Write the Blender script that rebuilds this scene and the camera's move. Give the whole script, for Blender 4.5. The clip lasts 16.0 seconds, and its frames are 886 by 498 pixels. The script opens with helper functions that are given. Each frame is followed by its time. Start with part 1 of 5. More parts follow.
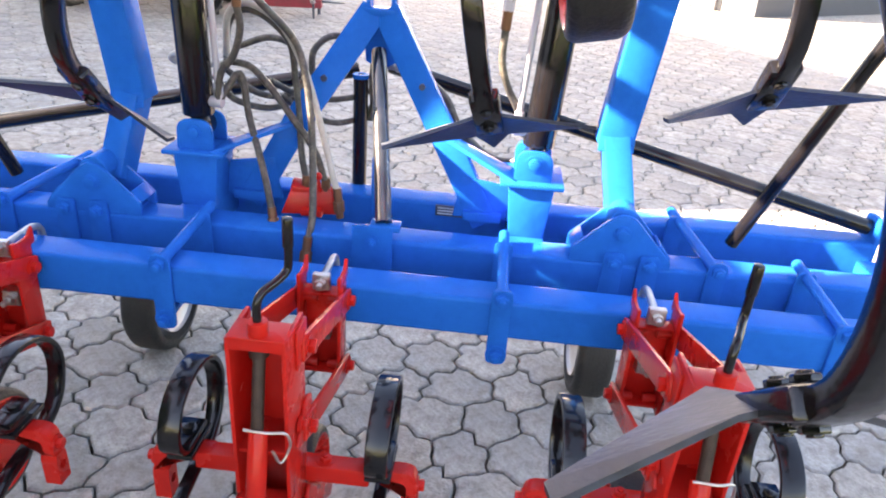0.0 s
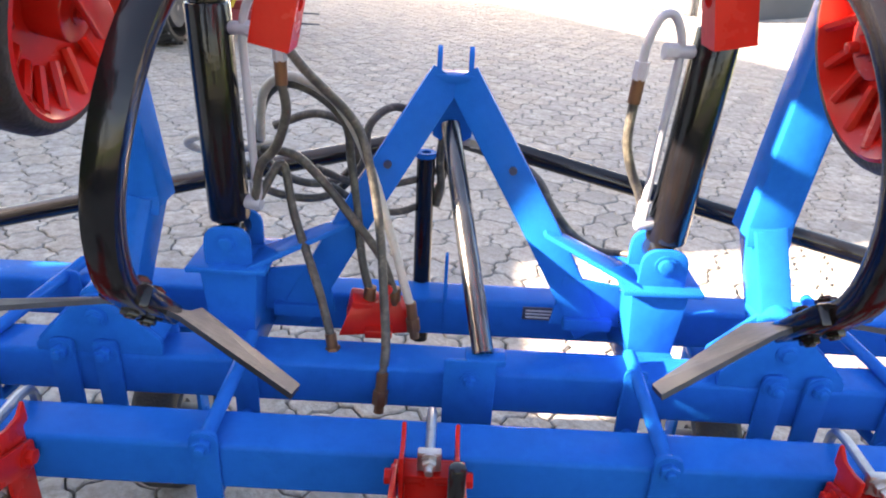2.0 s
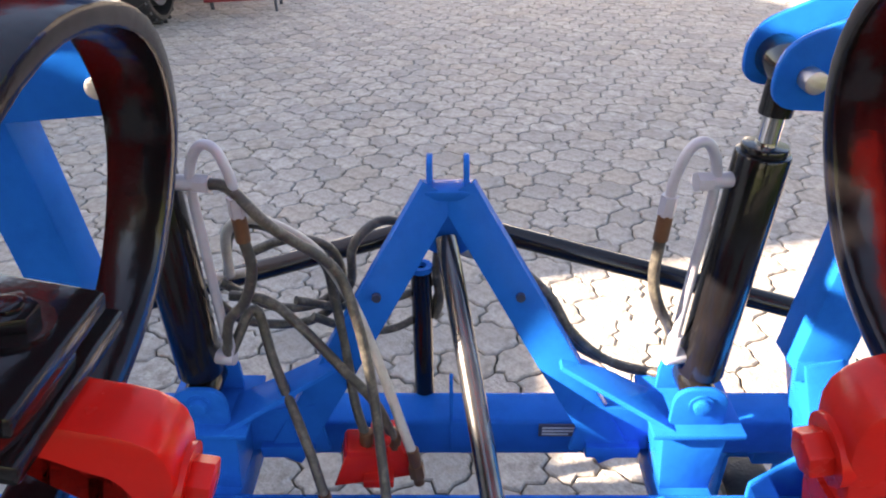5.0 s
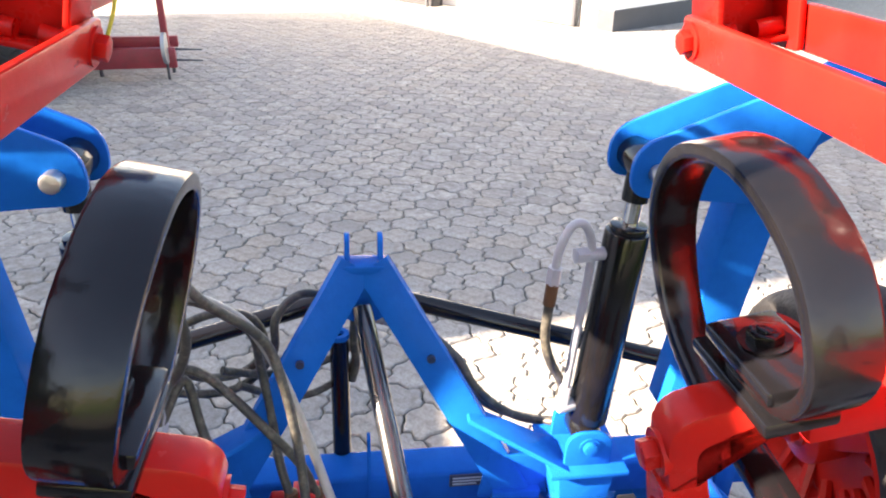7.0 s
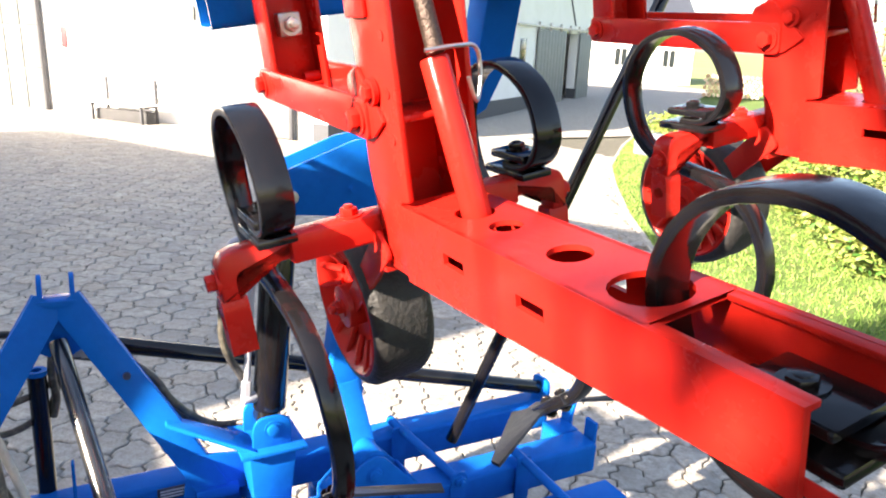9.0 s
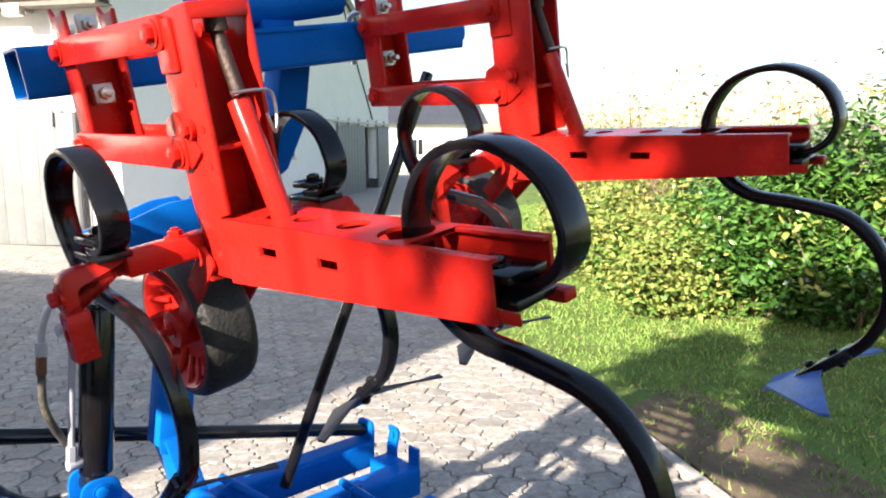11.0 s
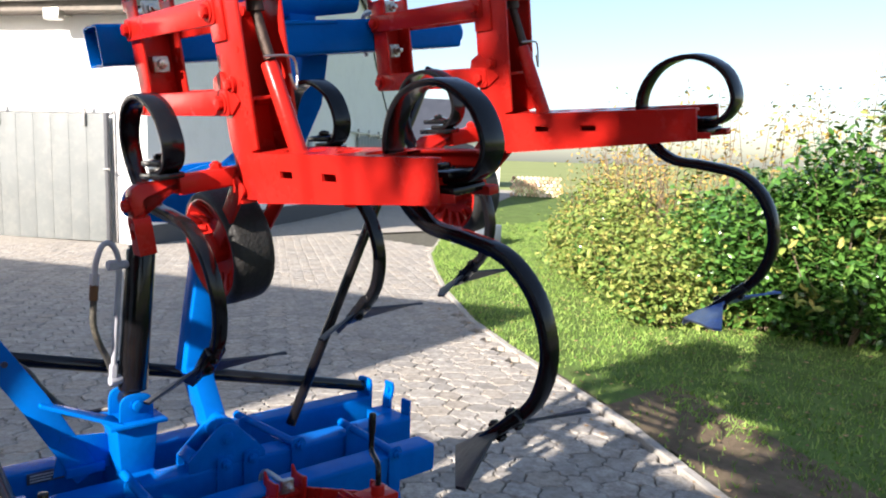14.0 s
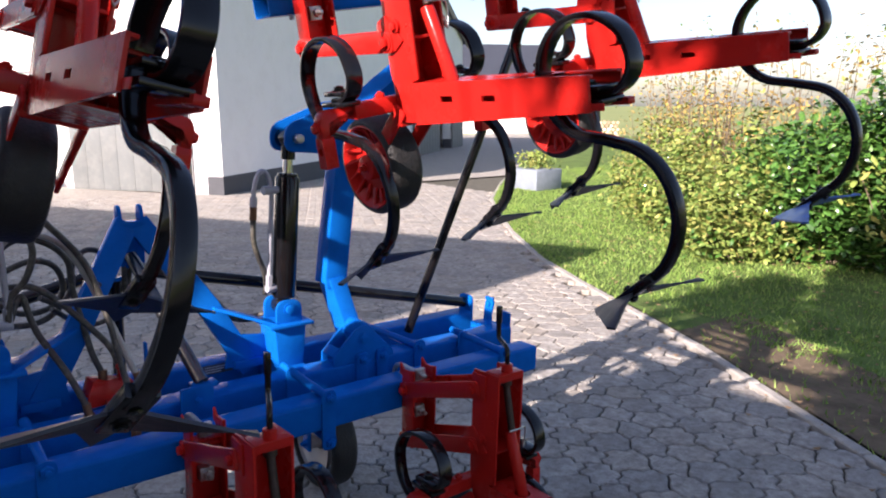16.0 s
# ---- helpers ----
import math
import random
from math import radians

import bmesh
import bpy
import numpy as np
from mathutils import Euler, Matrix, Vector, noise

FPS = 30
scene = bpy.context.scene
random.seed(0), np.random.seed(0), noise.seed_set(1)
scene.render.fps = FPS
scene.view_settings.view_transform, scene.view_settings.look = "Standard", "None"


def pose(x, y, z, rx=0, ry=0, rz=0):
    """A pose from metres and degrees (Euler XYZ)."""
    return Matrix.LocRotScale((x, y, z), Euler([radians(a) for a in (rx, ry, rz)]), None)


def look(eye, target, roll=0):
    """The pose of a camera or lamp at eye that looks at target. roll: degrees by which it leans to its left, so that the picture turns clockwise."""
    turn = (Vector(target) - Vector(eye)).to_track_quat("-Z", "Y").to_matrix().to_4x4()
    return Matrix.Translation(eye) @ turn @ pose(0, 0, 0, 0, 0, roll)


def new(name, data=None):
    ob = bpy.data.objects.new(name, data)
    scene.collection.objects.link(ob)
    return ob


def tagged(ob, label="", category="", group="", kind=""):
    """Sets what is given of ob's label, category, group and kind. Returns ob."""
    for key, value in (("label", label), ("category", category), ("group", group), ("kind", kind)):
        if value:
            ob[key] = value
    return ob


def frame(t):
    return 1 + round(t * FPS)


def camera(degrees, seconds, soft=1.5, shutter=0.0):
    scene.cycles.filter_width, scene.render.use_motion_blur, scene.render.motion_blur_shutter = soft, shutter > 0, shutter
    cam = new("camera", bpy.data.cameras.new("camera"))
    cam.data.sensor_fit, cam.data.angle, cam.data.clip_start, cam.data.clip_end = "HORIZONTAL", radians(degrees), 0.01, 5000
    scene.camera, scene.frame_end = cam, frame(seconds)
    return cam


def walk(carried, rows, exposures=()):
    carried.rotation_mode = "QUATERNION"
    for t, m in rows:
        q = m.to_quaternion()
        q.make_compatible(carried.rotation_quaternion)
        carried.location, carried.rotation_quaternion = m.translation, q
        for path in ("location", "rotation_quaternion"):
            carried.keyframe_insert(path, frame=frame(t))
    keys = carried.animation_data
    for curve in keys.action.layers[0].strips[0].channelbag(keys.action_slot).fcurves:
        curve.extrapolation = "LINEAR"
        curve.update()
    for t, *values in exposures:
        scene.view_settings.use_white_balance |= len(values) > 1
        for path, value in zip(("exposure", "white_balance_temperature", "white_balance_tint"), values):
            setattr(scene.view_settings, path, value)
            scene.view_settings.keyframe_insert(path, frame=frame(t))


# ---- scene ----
cam = camera(64.1, 16.0, 2.0)
METRES, EYE, TILT, LEAN, TURN = 3.0, 1.5, -26.5, -4.0, 5.0
OX, OY, SLOPE = 0.33, -1.46, 1.5
ROWS = [
    (0.0, 0.0, 0.0, 0.0, 0.0, 0.0, -0.0),
    (0.5, -0.0434, 0.0263, 0.0205, -1.09, 0.04, 1.64),
    (1.0, -0.0799, 0.0548, 0.0477, -2.1, -0.08, 5.02),
    (1.5, -0.0958, 0.0905, 0.0662, -3.24, 0.29, 3.94),
    (2.0, -0.0964, 0.1366, 0.0899, -2.63, 0.45, 2.76),
    (2.5, -0.0946, 0.174, 0.1055, -1.81, 0.45, 1.31),
    (3.0, -0.0859, 0.2037, 0.121, -1.88, 0.24, 1.8),
    (3.5, -0.0789, 0.2188, 0.1451, -2.26, -0.38, 4.01),
    (6.0, -0.0738, 0.1939, 0.2475, -1.87, -6.26, 6.43),
    (6.5, -0.0762, 0.1802, 0.2443, -4.87, -3.19, 5.47),
    (7.0, -0.0907, 0.1526, 0.2299, -10.37, -0.64, 7.12),
    (7.5, -0.0987, 0.1097, 0.2018, -19.09, 0.03, 11.16),
    (8.0, -0.0995, 0.0742, 0.1804, -24.88, 1.1, 12.98),
    (8.5, -0.0942, 0.0465, 0.1627, -28.02, 3.13, 13.23),
    (9.0, -0.0908, 0.0085, 0.1392, -30.71, 4.77, 14.02),
    (9.5, -0.1028, -0.0284, 0.1212, -34.4, 9.41, 14.92),
    (10.0, -0.1187, -0.0387, 0.1124, -38.6, 11.8, 18.1),
    (12.5, -0.1787, -0.0725, 0.04, -50.06, 2.95, 22.54),
    (13.0, -0.1922, -0.0862, 0.0329, -49.49, 3.33, 21.82),
    (13.5, -0.2038, -0.1083, 0.0195, -47.56, 5.4, 20.46),
    (14.0, -0.2156, -0.1197, 0.0086, -44.37, 9.45, 19.15),
    (14.5, -0.2359, -0.1238, 0.0026, -41.79, 11.57, 20.32),
    (15.0, -0.2719, -0.1287, -0.0027, -41.04, 11.02, 19.51),
    (15.5, -0.3049, -0.1347, -0.0119, -40.82, 8.39, 19.62),
    (16.0, -0.3396, -0.1402, -0.0164, -39.72, 6.92, 19.58),
]
walk(cam, [(t, pose(OX, OY, EYE, TILT, LEAN + SLOPE, TURN) @ pose(METRES * x, METRES * y, METRES * z, 90 + pitch, roll, yaw)) for t, x, y, z, yaw, pitch, roll in ROWS],
     [(0.0, 3.55, 7800, 22), (1.5, 3.35, 7700, 21), (2.5, 2.95, 7500, 19), (3.5, 2.78, 7400, 18), (6.0, 2.75, 7700, 23), (7.0, 2.87, 7400, 18), (8.0, 2.75, 7200, 14), (9.0, 2.5, 7100, 14), (10.0, 2.15, 6900, 13), (12.5, 1.4, 6500, 13), (14.5, 1.38, 6400, 15), (16.0, 1.3, 6400, 24)])

W = pose(OX, OY, EYE, 0, 0, TURN) @ pose(0, 0, 0, 0, SLOPE, 0) @ pose(OX, OY, EYE, 0, 0, TURN).inverted()

# ---- world and sun ----
SUN_DIR = Vector((-0.972, -0.233, 0.0)).normalized()
SUN_EL = radians(27)
to_sun = Vector((SUN_DIR.x * math.cos(SUN_EL), SUN_DIR.y * math.cos(SUN_EL), math.sin(SUN_EL)))
world = bpy.data.worlds.new("World")
scene.world = world
world.use_nodes = True
wn = world.node_tree
wn.nodes.clear()
sky = wn.nodes.new("ShaderNodeTexSky")
sky.sky_type = "NISHITA"
sky.sun_disc = False
sky.sun_elevation = SUN_EL
sky.sun_rotation = math.atan2(SUN_DIR.x, SUN_DIR.y)
sky.dust_density = 1.5
bg = wn.nodes.new("ShaderNodeBackground")
bg.inputs["Strength"].default_value = 0.09
wout = wn.nodes.new("ShaderNodeOutputWorld")
wn.links.new(sky.outputs[0], bg.inputs[0])
wn.links.new(bg.outputs[0], wout.inputs[0])
sun_data = bpy.data.lights.new("sun", "SUN")
sun_data.energy = 5.0
sun_data.angle = radians(0.6)
sun_data.color = (1.0, 0.93, 0.82)
sun_ob = new("sun", sun_data)
sun_ob.matrix_world = look(to_sun * 50, (0, 0, 0))


# ---- materials ----
def material(name, colour, rough=0.5, metal=0.0, vary=0.12, scale=8.0, bump=0.0, bump_scale=200.0, coat=0.0, dirt=None, dirt_amount=0.3, random=0.0, spec=0.5, warm=None, rvar=0.08, dirt_from=0.48):
    m = bpy.data.materials.new(name)
    m.use_nodes = True
    nt = m.node_tree
    b = nt.nodes["Principled BSDF"]
    N, L = nt.nodes.new, nt.links.new
    tc = N("ShaderNodeTexCoord")
    n1 = N("ShaderNodeTexNoise")
    n1.inputs["Scale"].default_value = scale
    n1.inputs["Detail"].default_value = 6
    n1.inputs["Roughness"].default_value = 0.65
    L(tc.outputs["Object"], n1.inputs["Vector"])
    hsv = N("ShaderNodeHueSaturation")
    hsv.inputs["Color"].default_value = (*colour, 1)
    mr = N("ShaderNodeMapRange")
    mr.inputs["From Min"].default_value, mr.inputs["From Max"].default_value = 0.3, 0.7
    mr.inputs["To Min"].default_value, mr.inputs["To Max"].default_value = 1 - vary, 1 + vary
    L(n1.outputs["Fac"], mr.inputs["Value"])
    value = mr.outputs[0]
    if random:
        oi = N("ShaderNodeObjectInfo")
        geo = N("ShaderNodeNewGeometry")
        add = N("ShaderNodeMath")
        add.operation = "ADD"
        L(oi.outputs["Random"], add.inputs[0])
        L(geo.outputs["Random Per Island"], add.inputs[1])
        fr = N("ShaderNodeMath")
        fr.operation = "FRACT"
        L(add.outputs[0], fr.inputs[0])
        r2 = N("ShaderNodeMapRange")
        r2.inputs["To Min"].default_value, r2.inputs["To Max"].default_value = 1 - random, 1 + random
        L(fr.outputs[0], r2.inputs["Value"])
        mul = N("ShaderNodeMath")
        mul.operation = "MULTIPLY"
        L(value, mul.inputs[0])
        L(r2.outputs[0], mul.inputs[1])
        value = mul.outputs[0]
    L(value, hsv.inputs["Value"])
    col = hsv.outputs[0]
    if random and warm:
        mw = N("ShaderNodeMix")
        mw.data_type = "RGBA"
        mw.inputs["B"].default_value = (*warm, 1)
        fw = N("ShaderNodeMath")
        fw.operation = "POWER"
        L(fr.outputs[0], fw.inputs[0])
        fw.inputs[1].default_value = 2.5
        L(fw.outputs[0], mw.inputs["Factor"])
        L(col, mw.inputs["A"])
        col = mw.outputs["Result"]
    if dirt:
        n2 = N("ShaderNodeTexNoise")
        n2.inputs["Scale"].default_value = scale * 2.7
        n2.inputs["Detail"].default_value = 9
        n2.inputs["Roughness"].default_value = 0.75
        L(tc.outputs["Object"], n2.inputs["Vector"])
        r3 = N("ShaderNodeMapRange")
        r3.inputs["From Min"].default_value, r3.inputs["From Max"].default_value = dirt_from, dirt_from + 0.24
        r3.inputs["To Max"].default_value = dirt_amount
        L(n2.outputs["Fac"], r3.inputs["Value"])
        mx = N("ShaderNodeMix")
        mx.data_type = "RGBA"
        L(r3.outputs[0], mx.inputs["Factor"])
        L(col, mx.inputs["A"])
        mx.inputs["B"].default_value = (*dirt, 1)
        col = mx.outputs["Result"]
    L(col, b.inputs["Base Color"])
    rr = N("ShaderNodeMapRange")
    rr.inputs["From Min"].default_value, rr.inputs["From Max"].default_value = 0.3, 0.7
    rr.inputs["To Min"].default_value, rr.inputs["To Max"].default_value = max(rough - rvar, 0.02), min(rough + rvar, 1)
    L(n1.outputs["Fac"], rr.inputs["Value"])
    L(rr.outputs[0], b.inputs["Roughness"])
    b.inputs["Metallic"].default_value = metal
    b.inputs["Coat Weight"].default_value = coat
    b.inputs["Coat Roughness"].default_value = 0.12
    b.inputs["Specular IOR Level"].default_value = spec
    if bump:
        n3 = N("ShaderNodeTexNoise")
        n3.inputs["Scale"].default_value = bump_scale
        n3.inputs["Detail"].default_value = 4
        L(tc.outputs["Object"], n3.inputs["Vector"])
        bp = N("ShaderNodeBump")
        bp.inputs["Strength"].default_value = bump
        bp.inputs["Distance"].default_value = 0.01
        L(n3.outputs["Fac"], bp.inputs["Height"])
        L(bp.outputs[0], b.inputs["Normal"])
    return m


BLUE = material("blue_paint", (0.0, 0.125, 0.50), 0.20, vary=0.12, scale=5, bump=0.10, bump_scale=45, dirt=(0.0, 0.07, 0.34), dirt_amount=0.4, spec=0.05)
RED = material("red_paint", (0.51, 0.017, 0.011), 0.25, vary=0.1, scale=5, bump=0.09, bump_scale=45, dirt=(0.33, 0.010, 0.009), dirt_amount=0.35, spec=0.22)
BLACK = material("black_paint", (0.007, 0.0066, 0.0075), 0.15, vary=0.2, scale=9, bump=0.06, bump_scale=50, dirt=(0.018, 0.013, 0.010), dirt_amount=0.35, spec=0.42, rvar=0.02)
RUBBER = material("rubber", (0.017, 0.016, 0.0155), 0.58, vary=0.2, scale=14, bump=0.3, bump_scale=120, dirt=(0.06, 0.048, 0.038), dirt_amount=0.3)
STRUT = material("dark_steel_tube", (0.16, 0.155, 0.15), 0.24, metal=0.9, vary=0.2, scale=9, dirt=(0.03, 0.03, 0.03), dirt_amount=0.6)
PALEHOSE = material("pale_hose", (0.42, 0.40, 0.35), 0.4, vary=0.2, scale=14, dirt=(0.2, 0.17, 0.13), dirt_amount=0.5)
HOSE = material("hose_rubber", (0.045, 0.041, 0.034), 0.42, vary=0.25, scale=14, bump=0.2, bump_scale=160, dirt=(0.26, 0.23, 0.17), dirt_amount=0.6)
CHROME = material("chrome_rod", (0.72, 0.70, 0.68), 0.12, metal=1.0, vary=0.05, scale=20)
ZINC = material("zinc_steel", (0.55, 0.53, 0.50), 0.38, metal=1.0, vary=0.18, scale=30, bump=0.15, bump_scale=200)
GREYPAINT = material("grey_lacquer", (0.42, 0.42, 0.46), 0.4, metal=0.2, vary=0.1, scale=20)
BRASS = material("brass_fitting", (0.17, 0.082, 0.042), 0.45, metal=0.6, vary=0.2, scale=30)
BLUESHARE = material("blue_share_paint", (0.05, 0.14, 0.46), 0.35, vary=0.2, scale=20, bump=0.1, bump_scale=80, dirt=(0.06, 0.06, 0.08), dirt_amount=0.5, spec=0.3)
STEEL = material("worn_share_steel", (0.060, 0.055, 0.050), 0.38, metal=1.0, vary=0.25, scale=22, bump=0.15, bump_scale=120, dirt=(0.06, 0.05, 0.045), dirt_amount=0.7)
BLUESTEEL = material("blued_share_steel", (0.05, 0.056, 0.08), 0.42, metal=0.9, vary=0.25, scale=22, bump=0.12, bump_scale=120, dirt=(0.05, 0.045, 0.045), dirt_amount=0.5)
SPINDLE = material("greasy_spindle", (0.06, 0.04, 0.032), 0.45, metal=0.6, vary=0.3, scale=40, bump=0.3, bump_scale=300)
LABEL = material("label_plate", (0.03, 0.04, 0.08), 0.4, vary=0.1)
LABELINK = material("label_print", (0.55, 0.58, 0.62), 0.5, vary=0.1)
PAVER = material("concrete_paver", (0.44, 0.41, 0.37), 0.84, vary=0.22, scale=7, bump=0.75, bump_scale=60, dirt=(0.21, 0.185, 0.155), dirt_amount=0.9, dirt_from=0.40, random=0.26, warm=(0.40, 0.35, 0.29), spec=0.3)
JOINT = material("joint_sand", (0.13, 0.12, 0.10), 0.95, vary=0.3, scale=9, bump=0.6, bump_scale=150, dirt=(0.07, 0.08, 0.035), dirt_amount=0.6, spec=0.1)
KERB = material("kerb_concrete", (0.40, 0.37, 0.33), 0.85, vary=0.2, scale=4, bump=0.5, bump_scale=120, dirt=(0.2, 0.18, 0.13), dirt_amount=0.6, spec=0.3)
SOIL = material("lawn_soil", (0.11, 0.17, 0.045), 0.95, vary=0.4, scale=3, bump=0.8, bump_scale=40, dirt=(0.13, 0.12, 0.06), dirt_amount=0.7, spec=0.1)
GRASS = material("grass_blade", (0.15, 0.27, 0.045), 0.6, vary=0.25, scale=1.2, random=0.3, warm=(0.30, 0.36, 0.10), spec=0.25)
LEAF = material("laurel_leaf", (0.045, 0.130, 0.022), 0.28, vary=0.2, scale=3, random=0.4, warm=(0.11, 0.22, 0.04), spec=0.5)
LEAFY = material("yellowing_leaf", (0.18, 0.27, 0.055), 0.5, vary=0.2, scale=3, random=0.35, warm=(0.36, 0.31, 0.09), spec=0.3)
LEAFO = material("autumn_leaf", (0.36, 0.25, 0.08), 0.5, vary=0.2, scale=3, random=0.35, warm=(0.5, 0.33, 0.07), spec=0.3)
DRYLEAF = material("dry_leaf", (0.30, 0.19, 0.10), 0.8, vary=0.25, scale=5, random=0.4, spec=0.2)
BARK = material("twig_bark", (0.17, 0.125, 0.085), 0.85, vary=0.3, scale=20, bump=0.6, bump_scale=80)
PLASTER = material("white_plaster", (0.80, 0.79, 0.77), 0.85, vary=0.03, scale=0.8, bump=0.25, bump_scale=60, dirt=(0.62, 0.60, 0.56), dirt_amount=0.3, spec=0.3)
PLINTH = material("tarred_plinth", (0.06, 0.062, 0.07), 0.7, vary=0.2, scale=4, bump=0.3, bump_scale=60)
GREYDOOR = material("grey_sheet_door", (0.15, 0.162, 0.16), 0.6, vary=0.1, scale=1.5, bump=0.2, bump_scale=30, dirt=(0.25, 0.25, 0.23), dirt_amount=0.5)
# dark tone for the doorway's unlit inside and the block under the bench
DARKFILL = material("dark_fill", (0.05, 0.05, 0.052), 0.8, vary=0.25, scale=3, bump=0.4, bump_scale=50)
ROOFMAT = material("dark_roof_tile", (0.055, 0.06, 0.075), 0.45, vary=0.25, scale=3, bump=0.3, bump_scale=40, random=0.25)
TIMBER = material("weathered_fascia", (0.22, 0.19, 0.16), 0.75, vary=0.2, scale=5, bump=0.3, bump_scale=60)
GUTTER = material("zinc_gutter", (0.42, 0.41, 0.40), 0.45, metal=0.6, vary=0.1, scale=6)
LAMPGLASS = material("lamp_glass", (0.7, 0.72, 0.72), 0.1, vary=0.03)
FIELD = material("far_field", (0.24, 0.27, 0.11), 0.95, vary=0.15, scale=0.05, dirt=(0.2, 0.25, 0.1), dirt_amount=0.5, spec=0.1)
PLANTER = material("grey_tub", (0.22, 0.25, 0.29), 0.7, vary=0.15, scale=6, bump=0.2, bump_scale=80)
MAROON = material("faded_red_paint", (0.30, 0.03, 0.04), 0.5, vary=0.2, scale=6, bump=0.2, bump_scale=60, dirt=(0.14, 0.06, 0.05), dirt_amount=0.5)
YELLOW = material("yellow_strap", (0.7, 0.5, 0.06), 0.6, vary=0.1)
GLASSDARK = material("dark_window", (0.02, 0.025, 0.03), 0.08, vary=0.1)


# ---- mesh helpers ----
def finish(bm, name, mat, angle=35):
    bmesh.ops.recalc_face_normals(bm, faces=bm.faces)
    me = bpy.data.meshes.new(name)
    for f in bm.faces:
        f.smooth = True
    bm.to_mesh(me)
    bm.free()
    me.set_sharp_from_angle(angle=radians(angle))
    me.materials.append(mat)
    return me


def part(name, bm, mat, parent, label=""):
    ob = new(name, finish(bm, name, mat))
    ob.parent = parent
    if label:
        tagged(ob, label)
    return ob


def thing(name, m, label, category, group="", kind=""):
    ob = new(name)
    ob.matrix_world = m
    ob.empty_display_size = 0.1
    return tagged(ob, label, category, group, kind)


def box(bm, lo, hi, bevel=0.004, m=None, seg=2):
    sub = bmesh.new()
    c = [(a + b) / 2 for a, b in zip(lo, hi)]
    s = [abs(b - a) for a, b in zip(lo, hi)]
    bmesh.ops.create_cube(sub, size=1, matrix=Matrix.LocRotScale(c, None, s))
    if bevel:
        bmesh.ops.bevel(sub, geom=sub.edges[:], offset=min(bevel, min(s) * 0.45), segments=seg, affect="EDGES", profile=0.5)
    return merge(bm, sub, m)


def merge(bm, sub, m=None):
    if m is not None:
        bmesh.ops.transform(sub, matrix=m, verts=sub.verts)
    tmp = bpy.data.meshes.new("tmp")
    sub.to_mesh(tmp)
    sub.free()
    bm.from_mesh(tmp)
    bpy.data.meshes.remove(tmp)
    return bm


def rod(bm, a, b, r, n=20, r2=None, bevel=0.0):
    a, b = Vector(a), Vector(b)
    d = b - a
    sub = bmesh.new()
    bmesh.ops.create_cone(sub, cap_ends=True, segments=n, radius1=r, radius2=r if r2 is None else r2, depth=d.length)
    if bevel:
        rim = [e for e in sub.edges if any(len(f.verts) > 4 for f in e.link_faces)]
        bmesh.ops.bevel(sub, geom=rim, offset=bevel, segments=2, affect="EDGES", profile=0.5)
    return merge(bm, sub, Matrix.Translation((a + b) / 2) @ d.to_track_quat("Z", "Y").to_matrix().to_4x4())


def bolt(bm, p, axis, r=0.011, h=0.009, shank=0.012):
    """Hexagon head with a washer and a stub of thread, sitting on p and pointing along axis."""
    p, axis = Vector(p), Vector(axis).normalized()
    rod(bm, p - axis * 0.004, p + axis * 0.0025, r * 1.5, 16)
    rod(bm, p + axis * 0.002, p + axis * (0.002 + h), r, 6, bevel=0.0015)
    if shank:
        rod(bm, p + axis * h, p + axis * (h + shank), r * 0.55, 10, bevel=0.001)
    return bm


def plate(bm, outline, thick, m, bevel=0.002, holes=()):
    """Flat plate: outline in the plate's own x, y, thickness along z (centred), laid by m."""
    sub = bmesh.new()
    vs = [sub.verts.new((x, y, -thick / 2)) for x, y in outline]
    f = sub.faces.new(vs)
    r = bmesh.ops.extrude_face_region(sub, geom=[f])
    bmesh.ops.translate(sub, vec=(0, 0, thick), verts=[v for v in r["geom"] if isinstance(v, bmesh.types.BMVert)])
    bmesh.ops.recalc_face_normals(sub, faces=sub.faces)
    if bevel:
        rim = [e for e in sub.edges if abs(e.verts[0].co.z - e.verts[1].co.z) < 1e-6]
        bmesh.ops.bevel(sub, geom=rim, offset=bevel, segments=2, affect="EDGES", profile=0.5)
    return merge(bm, sub, m)


def plane_m(origin, u, v):
    """Matrix whose x, y axes are u, v."""
    u, v = Vector(u).normalized(), Vector(v).normalized()
    w = u.cross(v)
    return Matrix.Translation(origin) @ Matrix((u, v, w)).transposed().to_4x4()


def rounded(pts, r, n=5):
    """Polygon with rounded corners; r: one radius or one per corner."""
    out = []
    k = len(pts)
    for i, p in enumerate(pts):
        ri = r[i] if isinstance(r, (list, tuple)) else r
        a, b, c = Vector(pts[i - 1]), Vector(p), Vector(pts[(i + 1) % k])
        if ri <= 0:
            out.append(tuple(b))
            continue
        da, dc = (a - b), (c - b)
        ri = min(ri, da.length * 0.49, dc.length * 0.49)
        s, e = b + da.normalized() * ri, b + dc.normalized() * ri
        for j in range(n + 1):
            t = j / n
            q = s * (1 - t) ** 2 + b * 2 * t * (1 - t) + e * t ** 2
            out.append(tuple(q))
    return out


